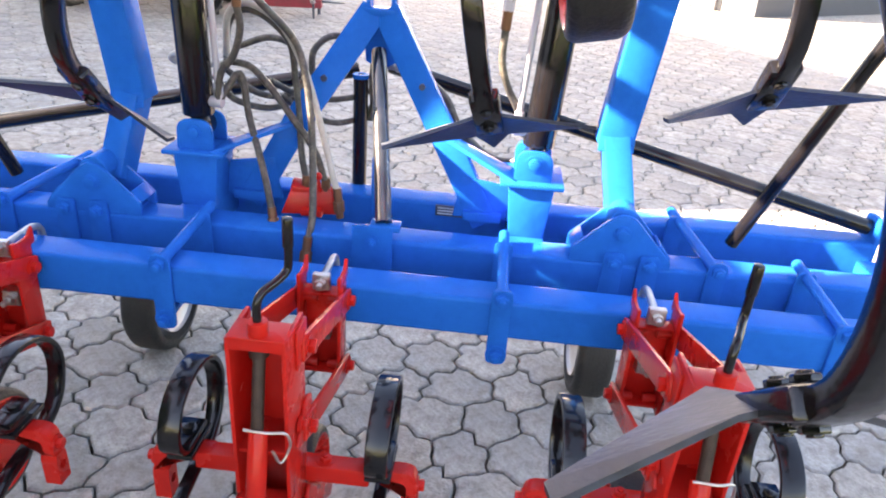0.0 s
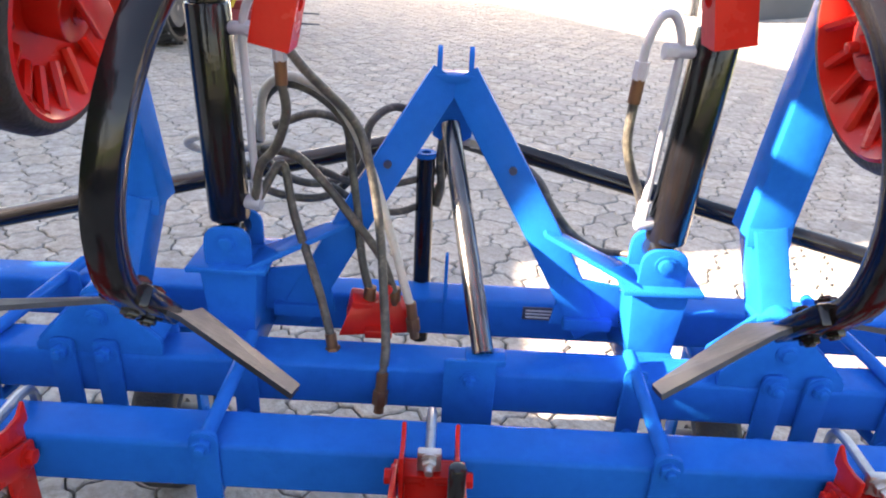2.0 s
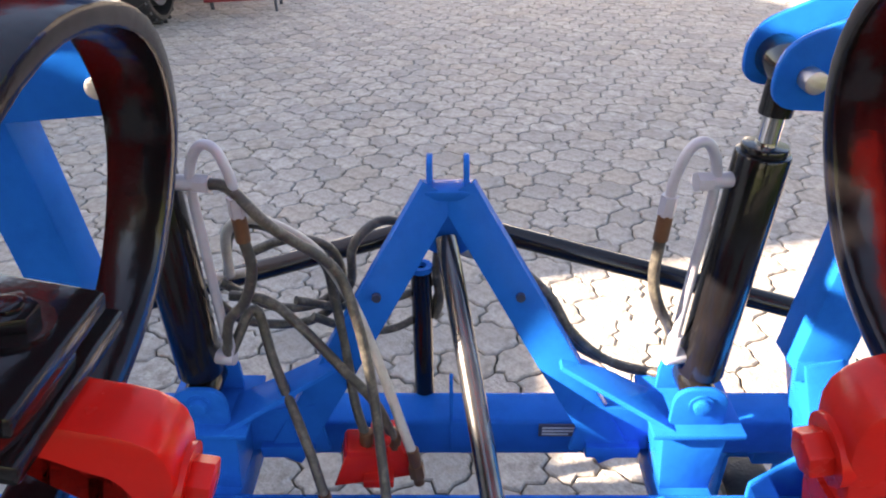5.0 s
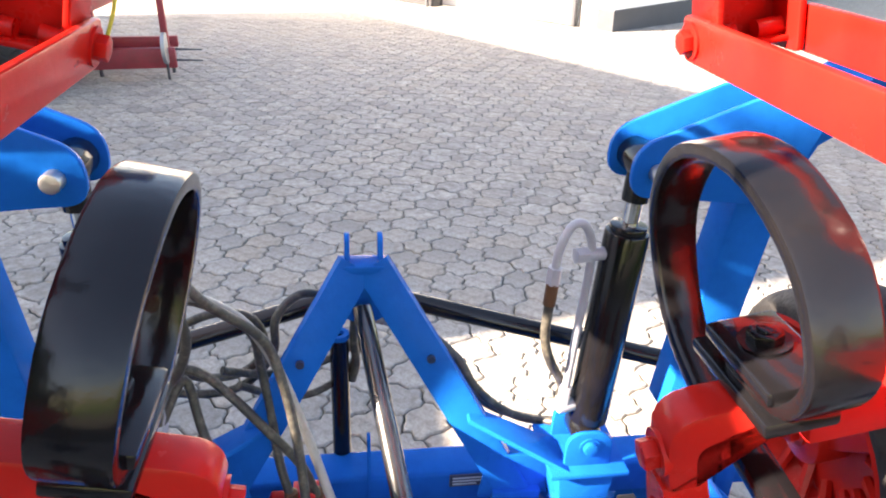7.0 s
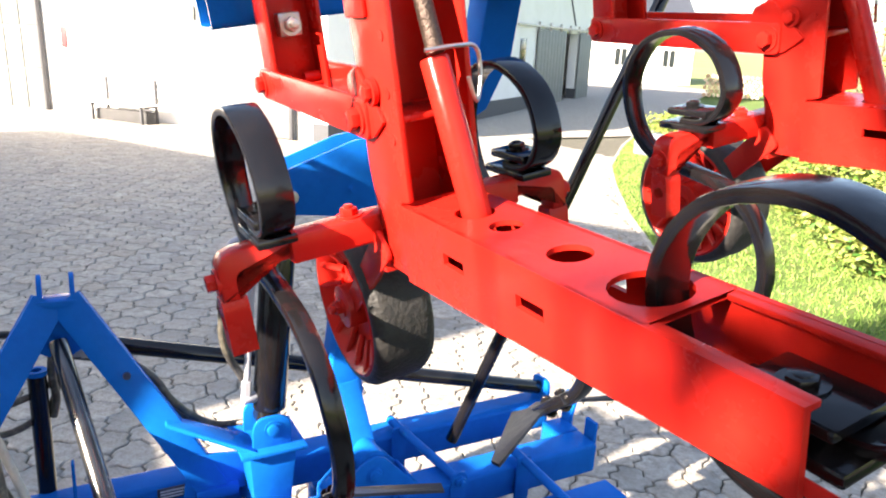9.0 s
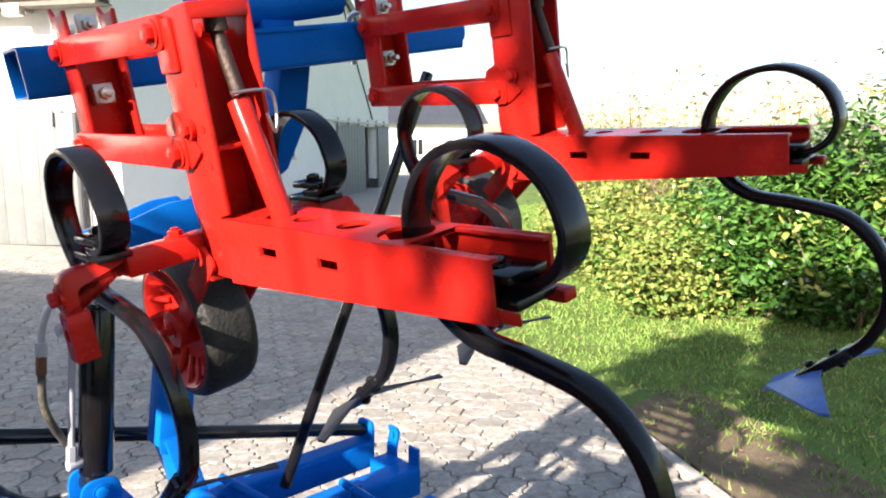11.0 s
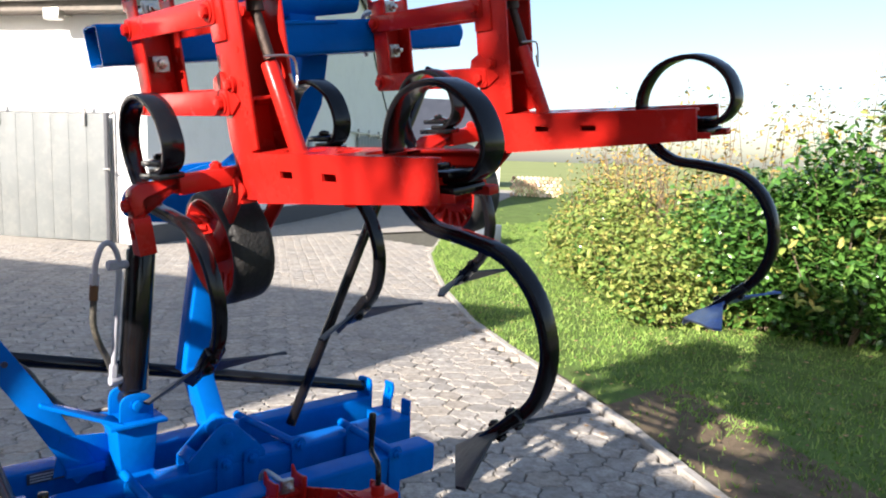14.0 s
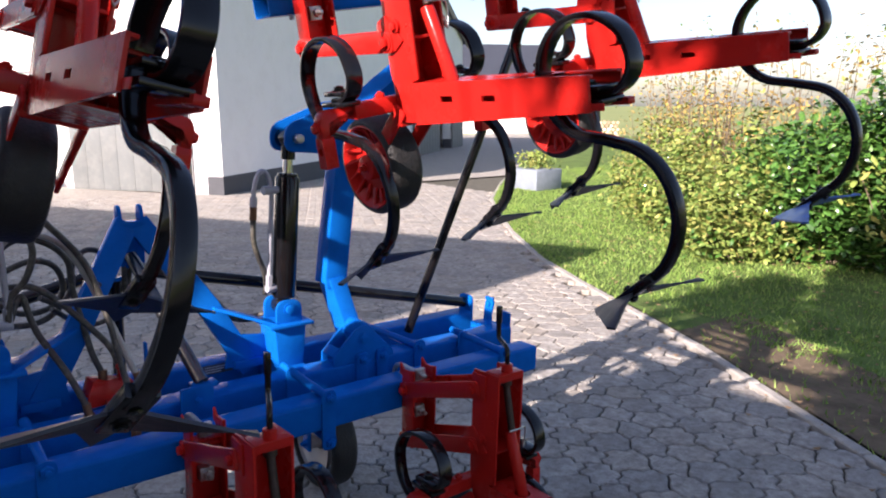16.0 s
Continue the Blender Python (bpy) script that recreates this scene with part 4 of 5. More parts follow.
hose([(0.44, 0.47, 0.838), (0.37, 0.52, 0.815), (0.29, 0.53, 0.845), (0.23, 0.52, 0.91), (0.19, 0.55, 0.97), (0.11, 0.61, 1.01), (0.02, 0.64, 1.03)], "black hydraulic hose running along the headstock leg")
# left ram: hose from the bent pipe into the loops
hose([el - dl * 0.07, el - dl * 0.13 + inl * 0.005, el - dl * 0.2 - inl * 0.02, el - dl * 0.25 - inl * 0.06, el - dl * 0.32 - inl * 0.07, (-0.36, 0.43, 1.03), (-0.33, 0.40, 0.92), (-0.27, 0.32, 0.80), (-0.235, 0.27, 0.705)],
     "black hydraulic hose with a coupling, hanging on the toolbar", end=((-0.235, 0.27, 0.705), (-0.228, 0.262, 0.66)))
hose([ptl + inl * 0.05, ptl + inl * 0.09 - Vector((0, 0, 0.005)), ptl + inl * 0.15 - Vector((0, 0, 0.07)), (-0.20, 0.40, 1.14), (-0.165, 0.38, 1.05), (-0.14, 0.34, 0.93), (-0.125, 0.29, 0.80), (-0.115, 0.24, 0.71), (-0.118, 0.20, 0.655)],
     "dusty hydraulic hose with a brown coupling hanging over the toolbar", end=((-0.118, 0.20, 0.66), (-0.122, 0.185, 0.60)))
hose([(-0.42, 0.50, 1.06), (-0.40, 0.47, 1.17), (-0.34, 0.44, 1.215), (-0.26, 0.42, 1.19), (-0.21, 0.42, 1.13), (-0.165, 0.41, 1.03), (-0.12, 0.38, 0.90), (-0.085, 0.35, 0.79), (-0.07, 0.34, 0.745)],
     "pale dusty hydraulic hose looped over the others", mat=PALEHOSE, end=((-0.07, 0.34, 0.75), (-0.062, 0.335, 0.69)))
hose([(-0.43, 0.52, 1.05), (-0.405, 0.49, 1.15), (-0.35, 0.46, 1.195), (-0.28, 0.44, 1.18), (-0.225, 0.45, 1.12), (-0.215, 0.46, 1.03), (-0.20, 0.44, 0.93), (-0.185, 0.40, 0.83), (-0.165, 0.37, 0.765)],
     "dusty hydraulic hose plugged into the red valve holder")
hose([(-0.40, 0.43, 1.06), (-0.33, 0.42, 1.055), (-0.27, 0.40, 1.01), (-0.20, 0.38, 0.93), (-0.14, 0.37, 0.85), (-0.11, 0.36, 0.77)], "brown dusty hydraulic hose plugged into the red valve holder")
hose([(-0.46, 0.50, 1.00), (-0.42, 0.53, 0.93), (-0.33, 0.55, 0.905), (-0.26, 0.55, 0.93), (-0.20, 0.56, 1.00), (-0.19, 0.57, 1.08), (-0.14, 0.60, 1.12), (-0.07, 0.63, 1.10)], "black hydraulic hose looped behind the headstock")
hose([(-0.45, 0.52, 1.03), (-0.36, 0.55, 0.95), (-0.27, 0.57, 0.945), (-0.22, 0.58, 1.0), (-0.24, 0.57, 1.08), (-0.31, 0.55, 1.11), (-0.40, 0.54, 1.08)], "black hydraulic hose lying in a loop")
hose([(-0.27, 0.50, 0.96), (-0.20, 0.54, 0.90), (-0.12, 0.58, 0.87), (-0.04, 0.62, 0.90), (-0.01, 0.62, 0.98), (0.0, 0.62, 1.05)], "thin black hydraulic hose in a sagging bow", 0.009)
hose([(-0.30, 0.50, 1.0), (-0.22, 0.55, 0.95), (-0.12, 0.59, 0.94), (-0.03, 0.62, 0.97), (0.005, 0.62, 1.05)], "thin black hydraulic hose in a sagging bow", 0.009)
hose([(-0.02, 0.605, 1.07), (-0.025, 0.60, 1.0), (-0.02, 0.605, 0.93), (-0.03, 0.61, 0.88)], "short hose with a brown ferrule beside the stand", 0.010)
hose([(-0.50, 0.52, 1.03), (-0.56, 0.53, 1.05), (-0.60, 0.54, 1.03), (-0.56, 0.55, 1.01), (-0.48, 0.55, 1.02), (-0.40, 0.54, 1.04)], "pale hose loop beside the ram", mat=PALEHOSE)

# tee fitting behind the headstock
te = thing("tee_fitting", W, "brown and zinc hydraulic tee fitting under the headstock", "pipe fitting")
bm = rod(bmesh.new(), (-0.02, 0.625, 1.045), (0.075, 0.60, 1.045), 0.010, 12)
rod(bm, (0.045, 0.605, 1.047), (0.07, 0.60, 1.047), 0.016, 6)
rod(bm, (0.0, 0.618, 1.05), (0.0, 0.618, 1.10), 0.011, 12)
part("fitting_body", bm, ZINC, te)
bm = rod(bmesh.new(), (0.07, 0.60, 1.042), (0.135, 0.575, 1.03), 0.011, 12)
part("brass_end", bm, BRASS, te)

# red valve holder with a lever
vh = thing("valve_holder", W, "red painted coupling holder with a round knob on the toolbar", "coupling holder")
bm = box(bmesh.new(), (-0.068, -0.03, -0.02), (0.068, 0.030, 0.042), 0.008, pose(-0.150, 0.385, 0.700, 8, 14, 12))
plate(bm, [(-0.080, -0.03), (0.080, -0.03), (0.055, 0.045), (-0.05, 0.045)], 0.012, pose(-0.150, 0.35, 0.700, 80, 0, 10), 0.003)
box(bm, (-0.17, 0.32, 0.672), (-0.11, 0.49, 0.692), 0.003)
part("holder_body", bm, RED, vh)
bm = rod(bmesh.new(), (-0.12, 0.345, 0.74), (-0.122, 0.335, 0.785), 0.005, 10)
bmesh.ops.create_uvsphere(bm, u_segments=14, v_segments=10, radius=0.012, matrix=Matrix.Translation((-0.122, 0.333, 0.79)))
part("knob", bm, RED, vh)
for x in (-0.165, -0.11):
    bm = rod(bmesh.new(), (x, 0.37, 0.735), (x + 0.002, 0.373, 0.775), 0.014, 12, bevel=0.002)
    part("socket", bm, BRASS, vh)

# ---- hoe units ----
for x in (-0.75, 0.0, 0.75):
    hoe_unit(W @ pose(x - 0.01, 0, BZ), 0.115, "red parallelogram hoe unit with three black S-tines, lowered on the frame", 0.025, STEEL)
for s in (1, -1):
    for k, (dx, lab) in enumerate(((0.0, "red parallelogram hoe unit with black S-tines, raised on the folded wing"), (UNIT_STEP, "red parallelogram hoe unit with black S-tines at the wing's end"))):
        hoe_unit(W @ pose(WING_X[s], 0, WING_Z[s], 0, -s * TILT_WING[s], 0) @ pose(s * dx, 0, 0), -0.012, lab, 0.004, BLUESTEEL, BAR_Y, BLUESHARE if s > 0 and k else None, (-s,) if k else (-1, 1), s * 100.0)


# ---- ground ----
def ground_z(x, y):
    """The yard slopes gently; far off the land is level."""
    n = W.to_3x3() @ Vector((0, 0, 1))
    o = W.translation
    zp = o.z - (n.x * (x - o.x) + n.y * (y - o.y)) / n.z
    r = math.hypot(x - 2, y - 3)
    t = min(max((r - 9) / 14, 0), 1)
    t = t * t * (3 - 2 * t)
    zl = -0.16
    return zp * (1 - t) + zl * t


def gp(x, y, dz=0.0):
    return Vector((x, y, ground_z(x, y) + dz))


# line of the kerb, from near to far: lawn lies to its right
KERB_PTS = [(0.6, -5.0), (1.65, -3.0), (2.93, -0.75), (3.40, 0.06), (3.80, 0.72), (4.15, 1.45), (4.62, 2.45), (5.25, 3.65), (6.30, 5.20), (7.6, 6.9), (9.0, 8.6), (11.5, 11.0), (15.0, 14.0), (22, 19)]


def kerb_x(y):
    for (x0, y0), (x1, y1) in zip(KERB_PTS, KERB_PTS[1:]):
        if y <= y1:
            return x0 + (x1 - x0) * (y - y0) / (y1 - y0)
    return KERB_PTS[-1][0] + (y - KERB_PTS[-1][1]) * 1.4


def sheet(name, pts, faces, mat, label, category, kind="structure"):
    me = bpy.data.meshes.new(name)
    me.from_pydata(pts, [], faces)
    me.update()
    me.materials.append(mat)
    ob = new(name, me)
    return tagged(ob, label, category, "", kind)


def ground_sheet():
    rings = [0, 3, 5, 7, 9, 11, 13, 15, 18, 21, 24, 30, 40, 60, 90, 150, 300, 800, 2500]
    n = 72
    pts, faces = [tuple(gp(2, 3, -0.045))], []
    for r in rings[1:]:
        for i in range(n):
            a = 2 * math.pi * i / n
            pts.append(tuple(gp(2 + r * math.cos(a), 3 + r * math.sin(a), -0.045)))
    for i in range(n):
        faces.append((0, 1 + i, 1 + (i + 1) % n))
    for k in range(len(rings) - 2):
        for i in range(n):
            j = (i + 1) % n
            a, b = 1 + k * n, 1 + (k + 1) * n
            faces.append((a + i, b + i, b + j, a + j))
    ob = sheet("ground", pts, faces, JOINT, "sandy ground under the paving and lawn", "ground")
    return ob


ground = ground_sheet()
ground.data.materials.append(FIELD)
ground.data.materials.append(SOIL)
for p in ground.data.polygons:
    c = p.center
    if math.hypot(c.x - 2, c.y - 3) > 45:
        p.material_index = 1
    elif math.hypot(c.x - 2, c.y - 3) > 17:
        p.material_index = 2

# ---- lawn sheet and grass ----
ys = [-5 + 0.5 * i for i in range(47)]
pts, faces = [], []
cols = 24
for y in ys:
    x0 = kerb_x(y) + 0.08
    for j in range(cols + 1):
        x = x0 + (40 - 0) * (j / cols) ** 1.8
        bumpy = 0.012 * noise.noise(Vector((x * 0.9, y * 0.9, 0))) if j else 0
        pts.append(tuple(gp(x, y, 0.005 + bumpy)))
for i in range(len(ys) - 1):
    for j in range(cols):
        a = i * (cols + 1) + j
        faces.append((a, a + 1, a + cols + 2, a + cols + 1))
lawn = sheet("lawn", pts, faces, SOIL, "mown green lawn with bare earth along the edging", "lawn")
EARTH = material("bare_earth", (0.17, 0.125, 0.085), 0.95, vary=0.35, scale=6, bump=0.9, bump_scale=50, dirt=(0.11, 0.12, 0.05), dirt_amount=0.6, spec=0.1)
lawn.data.materials.append(EARTH)
for p in lawn.data.polygons:
    if p.index % cols < 3 and p.center.y < 1.1:
        p.material_index = 1



def blades(name, spots, mat, label, category, tall=(0.025, 0.06), width=0.006, seed=3):
    rng = np.random.default_rng(seed)
    pts, faces = [], []
    for x, y in spots:
        z = ground_z(x, y)
        a = rng.uniform(0, 6.283)
        h = rng.uniform(*tall)
        w = width * rng.uniform(0.6, 1.4)
        lx, ly = rng.normal(0, 0.5, 2) * h
        dx, dy = math.cos(a) * w, math.sin(a) * w
        b = len(pts)
        pts += [(x - dx, y - dy, z), (x + dx, y + dy, z), (x + lx, y + ly, z + h)]
        faces.append((b, b + 1, b + 2))
    return sheet(name, pts, faces, mat, label, category, "stuff")


rng = np.random.default_rng(5)
spots = []
while len(spots) < 85000:
    y = -2.5 + 15 * rng.random() ** 1.35
    x = kerb_x(y) + 0.03 + 9.0 * rng.random() ** 1.2
    worn = 0.75 + 0.35 * noise.noise(Vector((x * 1.7, y * 1.7, 2.0))) - 0.25 * max(y - 0.3, 0)
    if x - kerb_x(y) < worn and y < 1.8 and rng.random() < 0.86:
        continue
    spots.append((x, y))
blades("grass", spots, GRASS, "short green grass blades on the lawn", "grass", (0.02, 0.06), 0.0075)

# fallen leaves
pts, faces = [], []
for _ in range(760):
    y = -2 + 8 * rng.random() ** 1.5
    x = kerb_x(y) + (-0.5 + 5.0 * rng.random())
    z = ground_z(x, y) + (0.045 if x > kerb_x(y) else 0.012)
    a, s = rng.uniform(0, 6.283), rng.uniform(0.012, 0.03)
    b = len(pts)
    for k, (u, v, w) in enumerate(((1, 0, 0.006), (0, 0.6, 0.0), (-1, 0, 0.008), (0, -0.6, 0.0))):
        pts.append((x + s * (u * math.cos(a) - v * math.sin(a)), y + s * (u * math.sin(a) + v * math.cos(a)), z + w))
    faces.append((b, b + 1, b + 2, b + 3))
sheet("fallen_leaves", pts, faces, DRYLEAF, "dry brown fallen leaves scattered on grass", "leaves", "stuff")

# kerb edging stones
kerb = thing("kerb", Matrix.Identity(4), "low concrete edging between paving and lawn", "kerb", "", "structure")
path = []
for (x0, y0), (x1, y1) in zip(KERB_PTS, KERB_PTS[1:]):
    d = math.hypot(x1 - x0, y1 - y0)
    n = max(1, int(d / 0.5))
    for i in range(n):
        path.append((x0 + (x1 - x0) * i / n, y0 + (y1 - y0) * i / n))
path.append(KERB_PTS[-1])
for i, ((x0, y0), (x1, y1)) in enumerate(zip(path, path[1:])):
    if y0 > 14:
        break
    a, b = gp(x0, y0), gp(x1, y1)
    d = b - a
    bm = box(bmesh.new(), (-d.length / 2 + 0.004, -0.035, -0.10), (d.length / 2 - 0.004, 0.035, 0.012 + 0.006 * random.random()), 0.008, seg=1)
    ob = part("edging_stone", bm, KERB, kerb)
    ob.matrix_local = Matrix.Translation((a + b) / 2) @ d.to_track_quat("X", "Z").to_matrix().to_4x4()


# ---- leafy shrubs ----
def shrub(name, spots, leaf_mats, label, height, n_leaves, leaf, seed, twigs=40, group="", low=0.0):
    """Twigs from the ground and many single leaves in uneven clumps. spots: (x, y, radius, height)."""
    g = thing(name, Matrix.Identity(4), label, "shrub", group)
    r = np.random.default_rng(seed)
    bm_t = bmesh.new()
    clumps = []
    for x, y, rad, h in spots:
        zb = ground_z(x, y)
        for _ in range(twigs):
            a, q = r.uniform(0, 6.283), math.sqrt(r.random())
            top = Vector((x + rad * q * math.cos(a), y + rad * q * math.sin(a), zb + h * (0.35 + 0.65 * r.random()) * (1.12 - 0.35 * q * q)))
            foot = Vector((x + 0.35 * rad * q * math.cos(a), y + 0.35 * rad * q * math.sin(a), zb - 0.02))
            mid = foot.lerp(top, 0.5) + Vector((r.normal(0, 0.08), r.normal(0, 0.08), 0.05))
            sweep(bm_t, smooth_path([foot, mid, top], 3), lambda t: circle(0.012 * (1 - 0.75 * t), 5))
            for k in range(5):
                t = 0.25 + 0.75 * r.random()
                c = (foot.lerp(mid, t * 2) if t < 0.5 else mid.lerp(top, t * 2 - 1)) + Vector(r.normal(0, 0.09, 3))
                if c.z > low:
                    clumps.append((c, 0.13 + 0.12 * r.random()))
            if top.z > low:
                clumps.append((top, 0.11))
    tagged(part("branchwork", bm_t, BARK, g), "", "", "", "stuff")
    per = max(1, n_leaves // len(clumps))
    sets = [([], []) for _ in leaf_mats]
    for c, cr in clumps:
        main = int(r.integers(len(leaf_mats))) if r.random() < 0.35 else 0
        for _ in range(per):
            p = c + Vector(r.normal(0, cr * 0.75, 3))
            if p.z < ground_z(p.x, p.y) + 0.03:
                continue
            pts, faces = sets[main]
            d = Vector(r.normal(0, 1, 3))
            d.z = d.z * 0.5 - 0.15
            d.normalize()
            up = Vector((r.normal(0, 0.5), r.normal(0, 0.5), 1.0))
            sd = d.cross(up).normalized()
            nn = sd.cross(d)
            L_ = leaf * r.uniform(0.6, 1.25)
            w_ = L_ * 0.24
            b = len(pts)
            q = [p, p + d * L_ * 0.35 + sd * w_ - nn * L_ * 0.05, p + d * L_ * 0.75 + sd * w_ * 0.8 - nn * L_ * 0.07, p + d * L_ - nn * L_ * 0.16,
                 p + d * L_ * 0.75 - sd * w_ * 0.8 - nn * L_ * 0.07, p + d * L_ * 0.35 - sd * w_ - nn * L_ * 0.05, p + d * L_ * 0.4 + nn * L_ * 0.03]
            pts += [tuple(v) for v in q]
            faces += [(b, b + 1, b + 6), (b + 1, b + 2, b + 6), (b + 2, b + 3, b + 6), (b + 3, b + 4, b + 6), (b + 4, b + 5, b + 6), (b + 5, b, b + 6)]
    for (pts, faces), mt in zip(sets, leaf_mats):
        if not faces:
            continue
        me = bpy.data.meshes.new("foliage")
        me.from_pydata(pts, [], faces)
        me.materials.append(mt)
        ob = new("foliage", me)
        ob.parent = g
        tagged(ob, "", "", "", "stuff")
    return g


shrub("laurel_shrub", [(7.9, 1.6, 0.8, 1.75), (8.1, 0.8, 0.9, 2.2), (8.4, -0.1, 0.95, 2.75), (8.7, -1.2, 1.0, 3.0), (8.7, 2.5, 0.8, 1.6)], [LEAF, LEAFY], "dense glossy green evergreen shrub at the lawn's edge", 2.3, 56000, 0.115, 11, 44, "shrubs along the lawn")
shrub("flowering_shrub", [(7.2, 2.35, 0.55, 0.85), (7.7, 3.0, 0.75, 1.15), (8.5, 3.9, 0.85, 1.35), (9.4, 4.9, 0.9, 1.4)], [LEAFY, LEAF, LEAFY], "yellow-green shrub turning to autumn colours beside the lawn", 1.5, 26000, 0.085, 12, 38, "shrubs along the lawn")
shrub("autumn_shrub", [(9.4, 3.6, 0.95, 2.9), (9.3, 2.4, 0.9, 3.0), (10.4, 4.8, 1.0, 2.9), (9.9, 1.3, 0.8, 3.3), (10.9, 5.9, 0.9, 2.4)], [LEAFO, LEAFY], "half-bare shrub with orange autumn leaves behind the hedge", 2.2, 9500, 0.075, 13, 44, "shrubs along the lawn")
shrub("brown_shrub", [(9.6, -2.0, 0.9, 2.3), (10.6, -0.6, 0.9, 2.4)], [DRYLEAF, LEAFO], "brown withered shrub behind the evergreen", 2.0, 7000, 0.09, 14, 40, "shrubs along the lawn")


# ---- buildings ----
def barn():
    # the sunlit front runs along local -x, the long shaded gable along local y
    base = Matrix.Translation((4.44, 11.98, ground_z(4.44, 11.98))) @ Matrix.Rotation(radians(-54.4), 4, "Z")
    g = thing("white_barn", base, "white rendered farm barn with dark tiled roof and grey sliding doors", "barn")
    H, D, Lw, R = 4.54, 19.0, 26.0, 3.6
    bm = box(bmesh.new(), (-Lw, 0, -0.3), (0, 0.35, H), 0)
    part("front_wall", bm, PLASTER, g)
    d0, d1, d2 = 11.9, 15.1, 17.0
    bm = bmesh.new()
    plate(bm, [(0, 0.36), (d1, 0.36), (d1, 2.45), (d2, 2.45), (d2, 0.36), (D, 0.36), (D, H), (D / 2, H + R), (0, H)], 0.35, plane_m((0.176, 0, 0), (0, 1, 0), (0, 0, 1)), 0)
    part("gable_wall", bm, PLASTER, g, "shaded white gable wall")
    bm = box(bmesh.new(), (-Lw, D - 0.35, -0.3), (0, D, H), 0)
    part("back_wall", bm, PLASTER, g)
    bm = box(bmesh.new(), (-Lw, 0.36, -0.3), (-Lw + 0.35, D - 0.36, H), 0)
    part("end_wall", bm, PLASTER, g)
    bm = box(bmesh.new(), (0.004, -0.004, -0.4), (0.362, d1, 0.358), 0)
    part("plinth", bm, PLINTH, g, "dark tarred plinth")
    bm = box(bmesh.new(), (0.004, d2, -0.4), (0.362, D, 0.358), 0)
    part("plinth", bm, PLINTH, g, "dark tarred plinth")
    # dark sheet behind the opening, coloured as the shade inside the barn
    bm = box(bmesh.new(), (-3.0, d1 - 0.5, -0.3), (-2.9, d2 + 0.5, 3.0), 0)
    part("doorway_dark", bm, DARKFILL, g, "dark sheet in place of the barn's unlit inside")
    slope = math.atan2(R, D / 2)
    Ls = (D / 2 + 0.5) / math.cos(slope)
    for s in (0, 1):
        m = Matrix.Translation((0, D / 2, H + R + 0.16)) @ (Matrix.Rotation(math.pi, 4, "Z") if s else Matrix.Identity(4)) @ Matrix.Rotation(slope, 4, "X")
        x0, x1 = (-Lw - 0.3, 0.5) if not s else (-0.5, Lw + 0.3)
        bm = box(bmesh.new(), (x0, -Ls, -0.10), (x1, 0, 0.0), 0, m)
        rf = part("roof", bm, ROOFMAT, g)
        if not s:
            for k in range(12):
                bm = box(bmesh.new(), (x0, -Ls + k * 0.34 - 0.04, 0.004), (x1, -Ls + k * 0.34 + 0.33, 0.03), 0.004, m @ Matrix.Rotation(radians(-1), 4, "X"), 1)
                part("tile_course", bm, ROOFMAT, rf)
            for k in range(46):
                bm = rod(bmesh.new(), m @ Vector((0.42 - k * 0.22, -Ls - 0.06, 0.02)), m @ Vector((0.42 - k * 0.22, -Ls + 0.32, 0.05)), 0.075, 8)
                part("eaves_tile", bm, ROOFMAT, rf)
    ez = H + R + 0.16 - (D / 2 + 0.5) * math.tan(slope)
    bm = pipe(bmesh.new(), [(-Lw, -0.60, ez - 0.08), (-10, -0.60, ez - 0.08), (0.45, -0.60, ez - 0.08)], 0.075, 3, 12)
    part("gutter", bm, GUTTER, g)
    bm = box(bmesh.new(), (-Lw, -0.48, ez - 0.30), (0.42, -0.44, ez - 0.06), 0.004)
    box(bm, (-Lw, -0.44, ez - 0.28), (0.42, -0.01, ez - 0.25), 0.004)
    part("soffit", bm, TIMBER, g)
    for s in (0, 1):
        bm = bmesh.new()
        a, b = ((-0.5, ez), (D / 2, H + R + 0.16)) if not s else ((D + 0.5, ez), (D / 2, H + R + 0.16))
        plate(bm, [(a[0], a[1] - 0.26), (a[0], a[1] + 0.04), (b[0], b[1] + 0.04), (b[0], b[1] - 0.26)], 0.05, plane_m((0.48, 0, 0), (0, 1, 0), (0, 0, 1)), 0)
        part("verge_board", bm, TIMBER, g)
    # grey sliding door on the sunlit front
    bm = box(bmesh.new(), (-3.12, -0.145, 0.03), (-0.43, -0.115, 2.42), 0.003)
    dr_ = part("sliding_door", bm, GREYDOOR, g, "grey sheet sliding door")
    for k in range(7):
        bm = box(bmesh.new(), (-3.118 + k * 0.385, -0.155, 0.035), (-2.737 + k * 0.385, -0.148, 2.415), 0.003)
        part("door_sheet", bm, GREYDOOR, dr_)
    bm = box(bmesh.new(), (-0.425, -0.18, 0.02), (-0.36, -0.10, 2.44), 0.004)
    part("door_edge", bm, PLINTH, dr_)
    bm = box(bmesh.new(), (-7.2, -0.20, 2.50), (-0.35, -0.16, 2.54), 0.003)
    for xx in (-2.75, -0.85):
        box(bm, (xx, -0.21, 2.20), (xx + 0.05, -0.15, 2.66), 0.003)
    part("door_rail", bm, GUTTER, g)
    bm = rod(bmesh.new(), (-0.42, -0.21, 1.4), (-0.30, -0.21, 1.4), 0.02, 10)
    part("door_handle", bm, ZINC, dr_)
    bm = box(bmesh.new(), (-0.345, -0.05, 0.0), (-0.30, -0.004, 2.5), 0.004)
    part("down_pipe", bm, GUTTER, g)
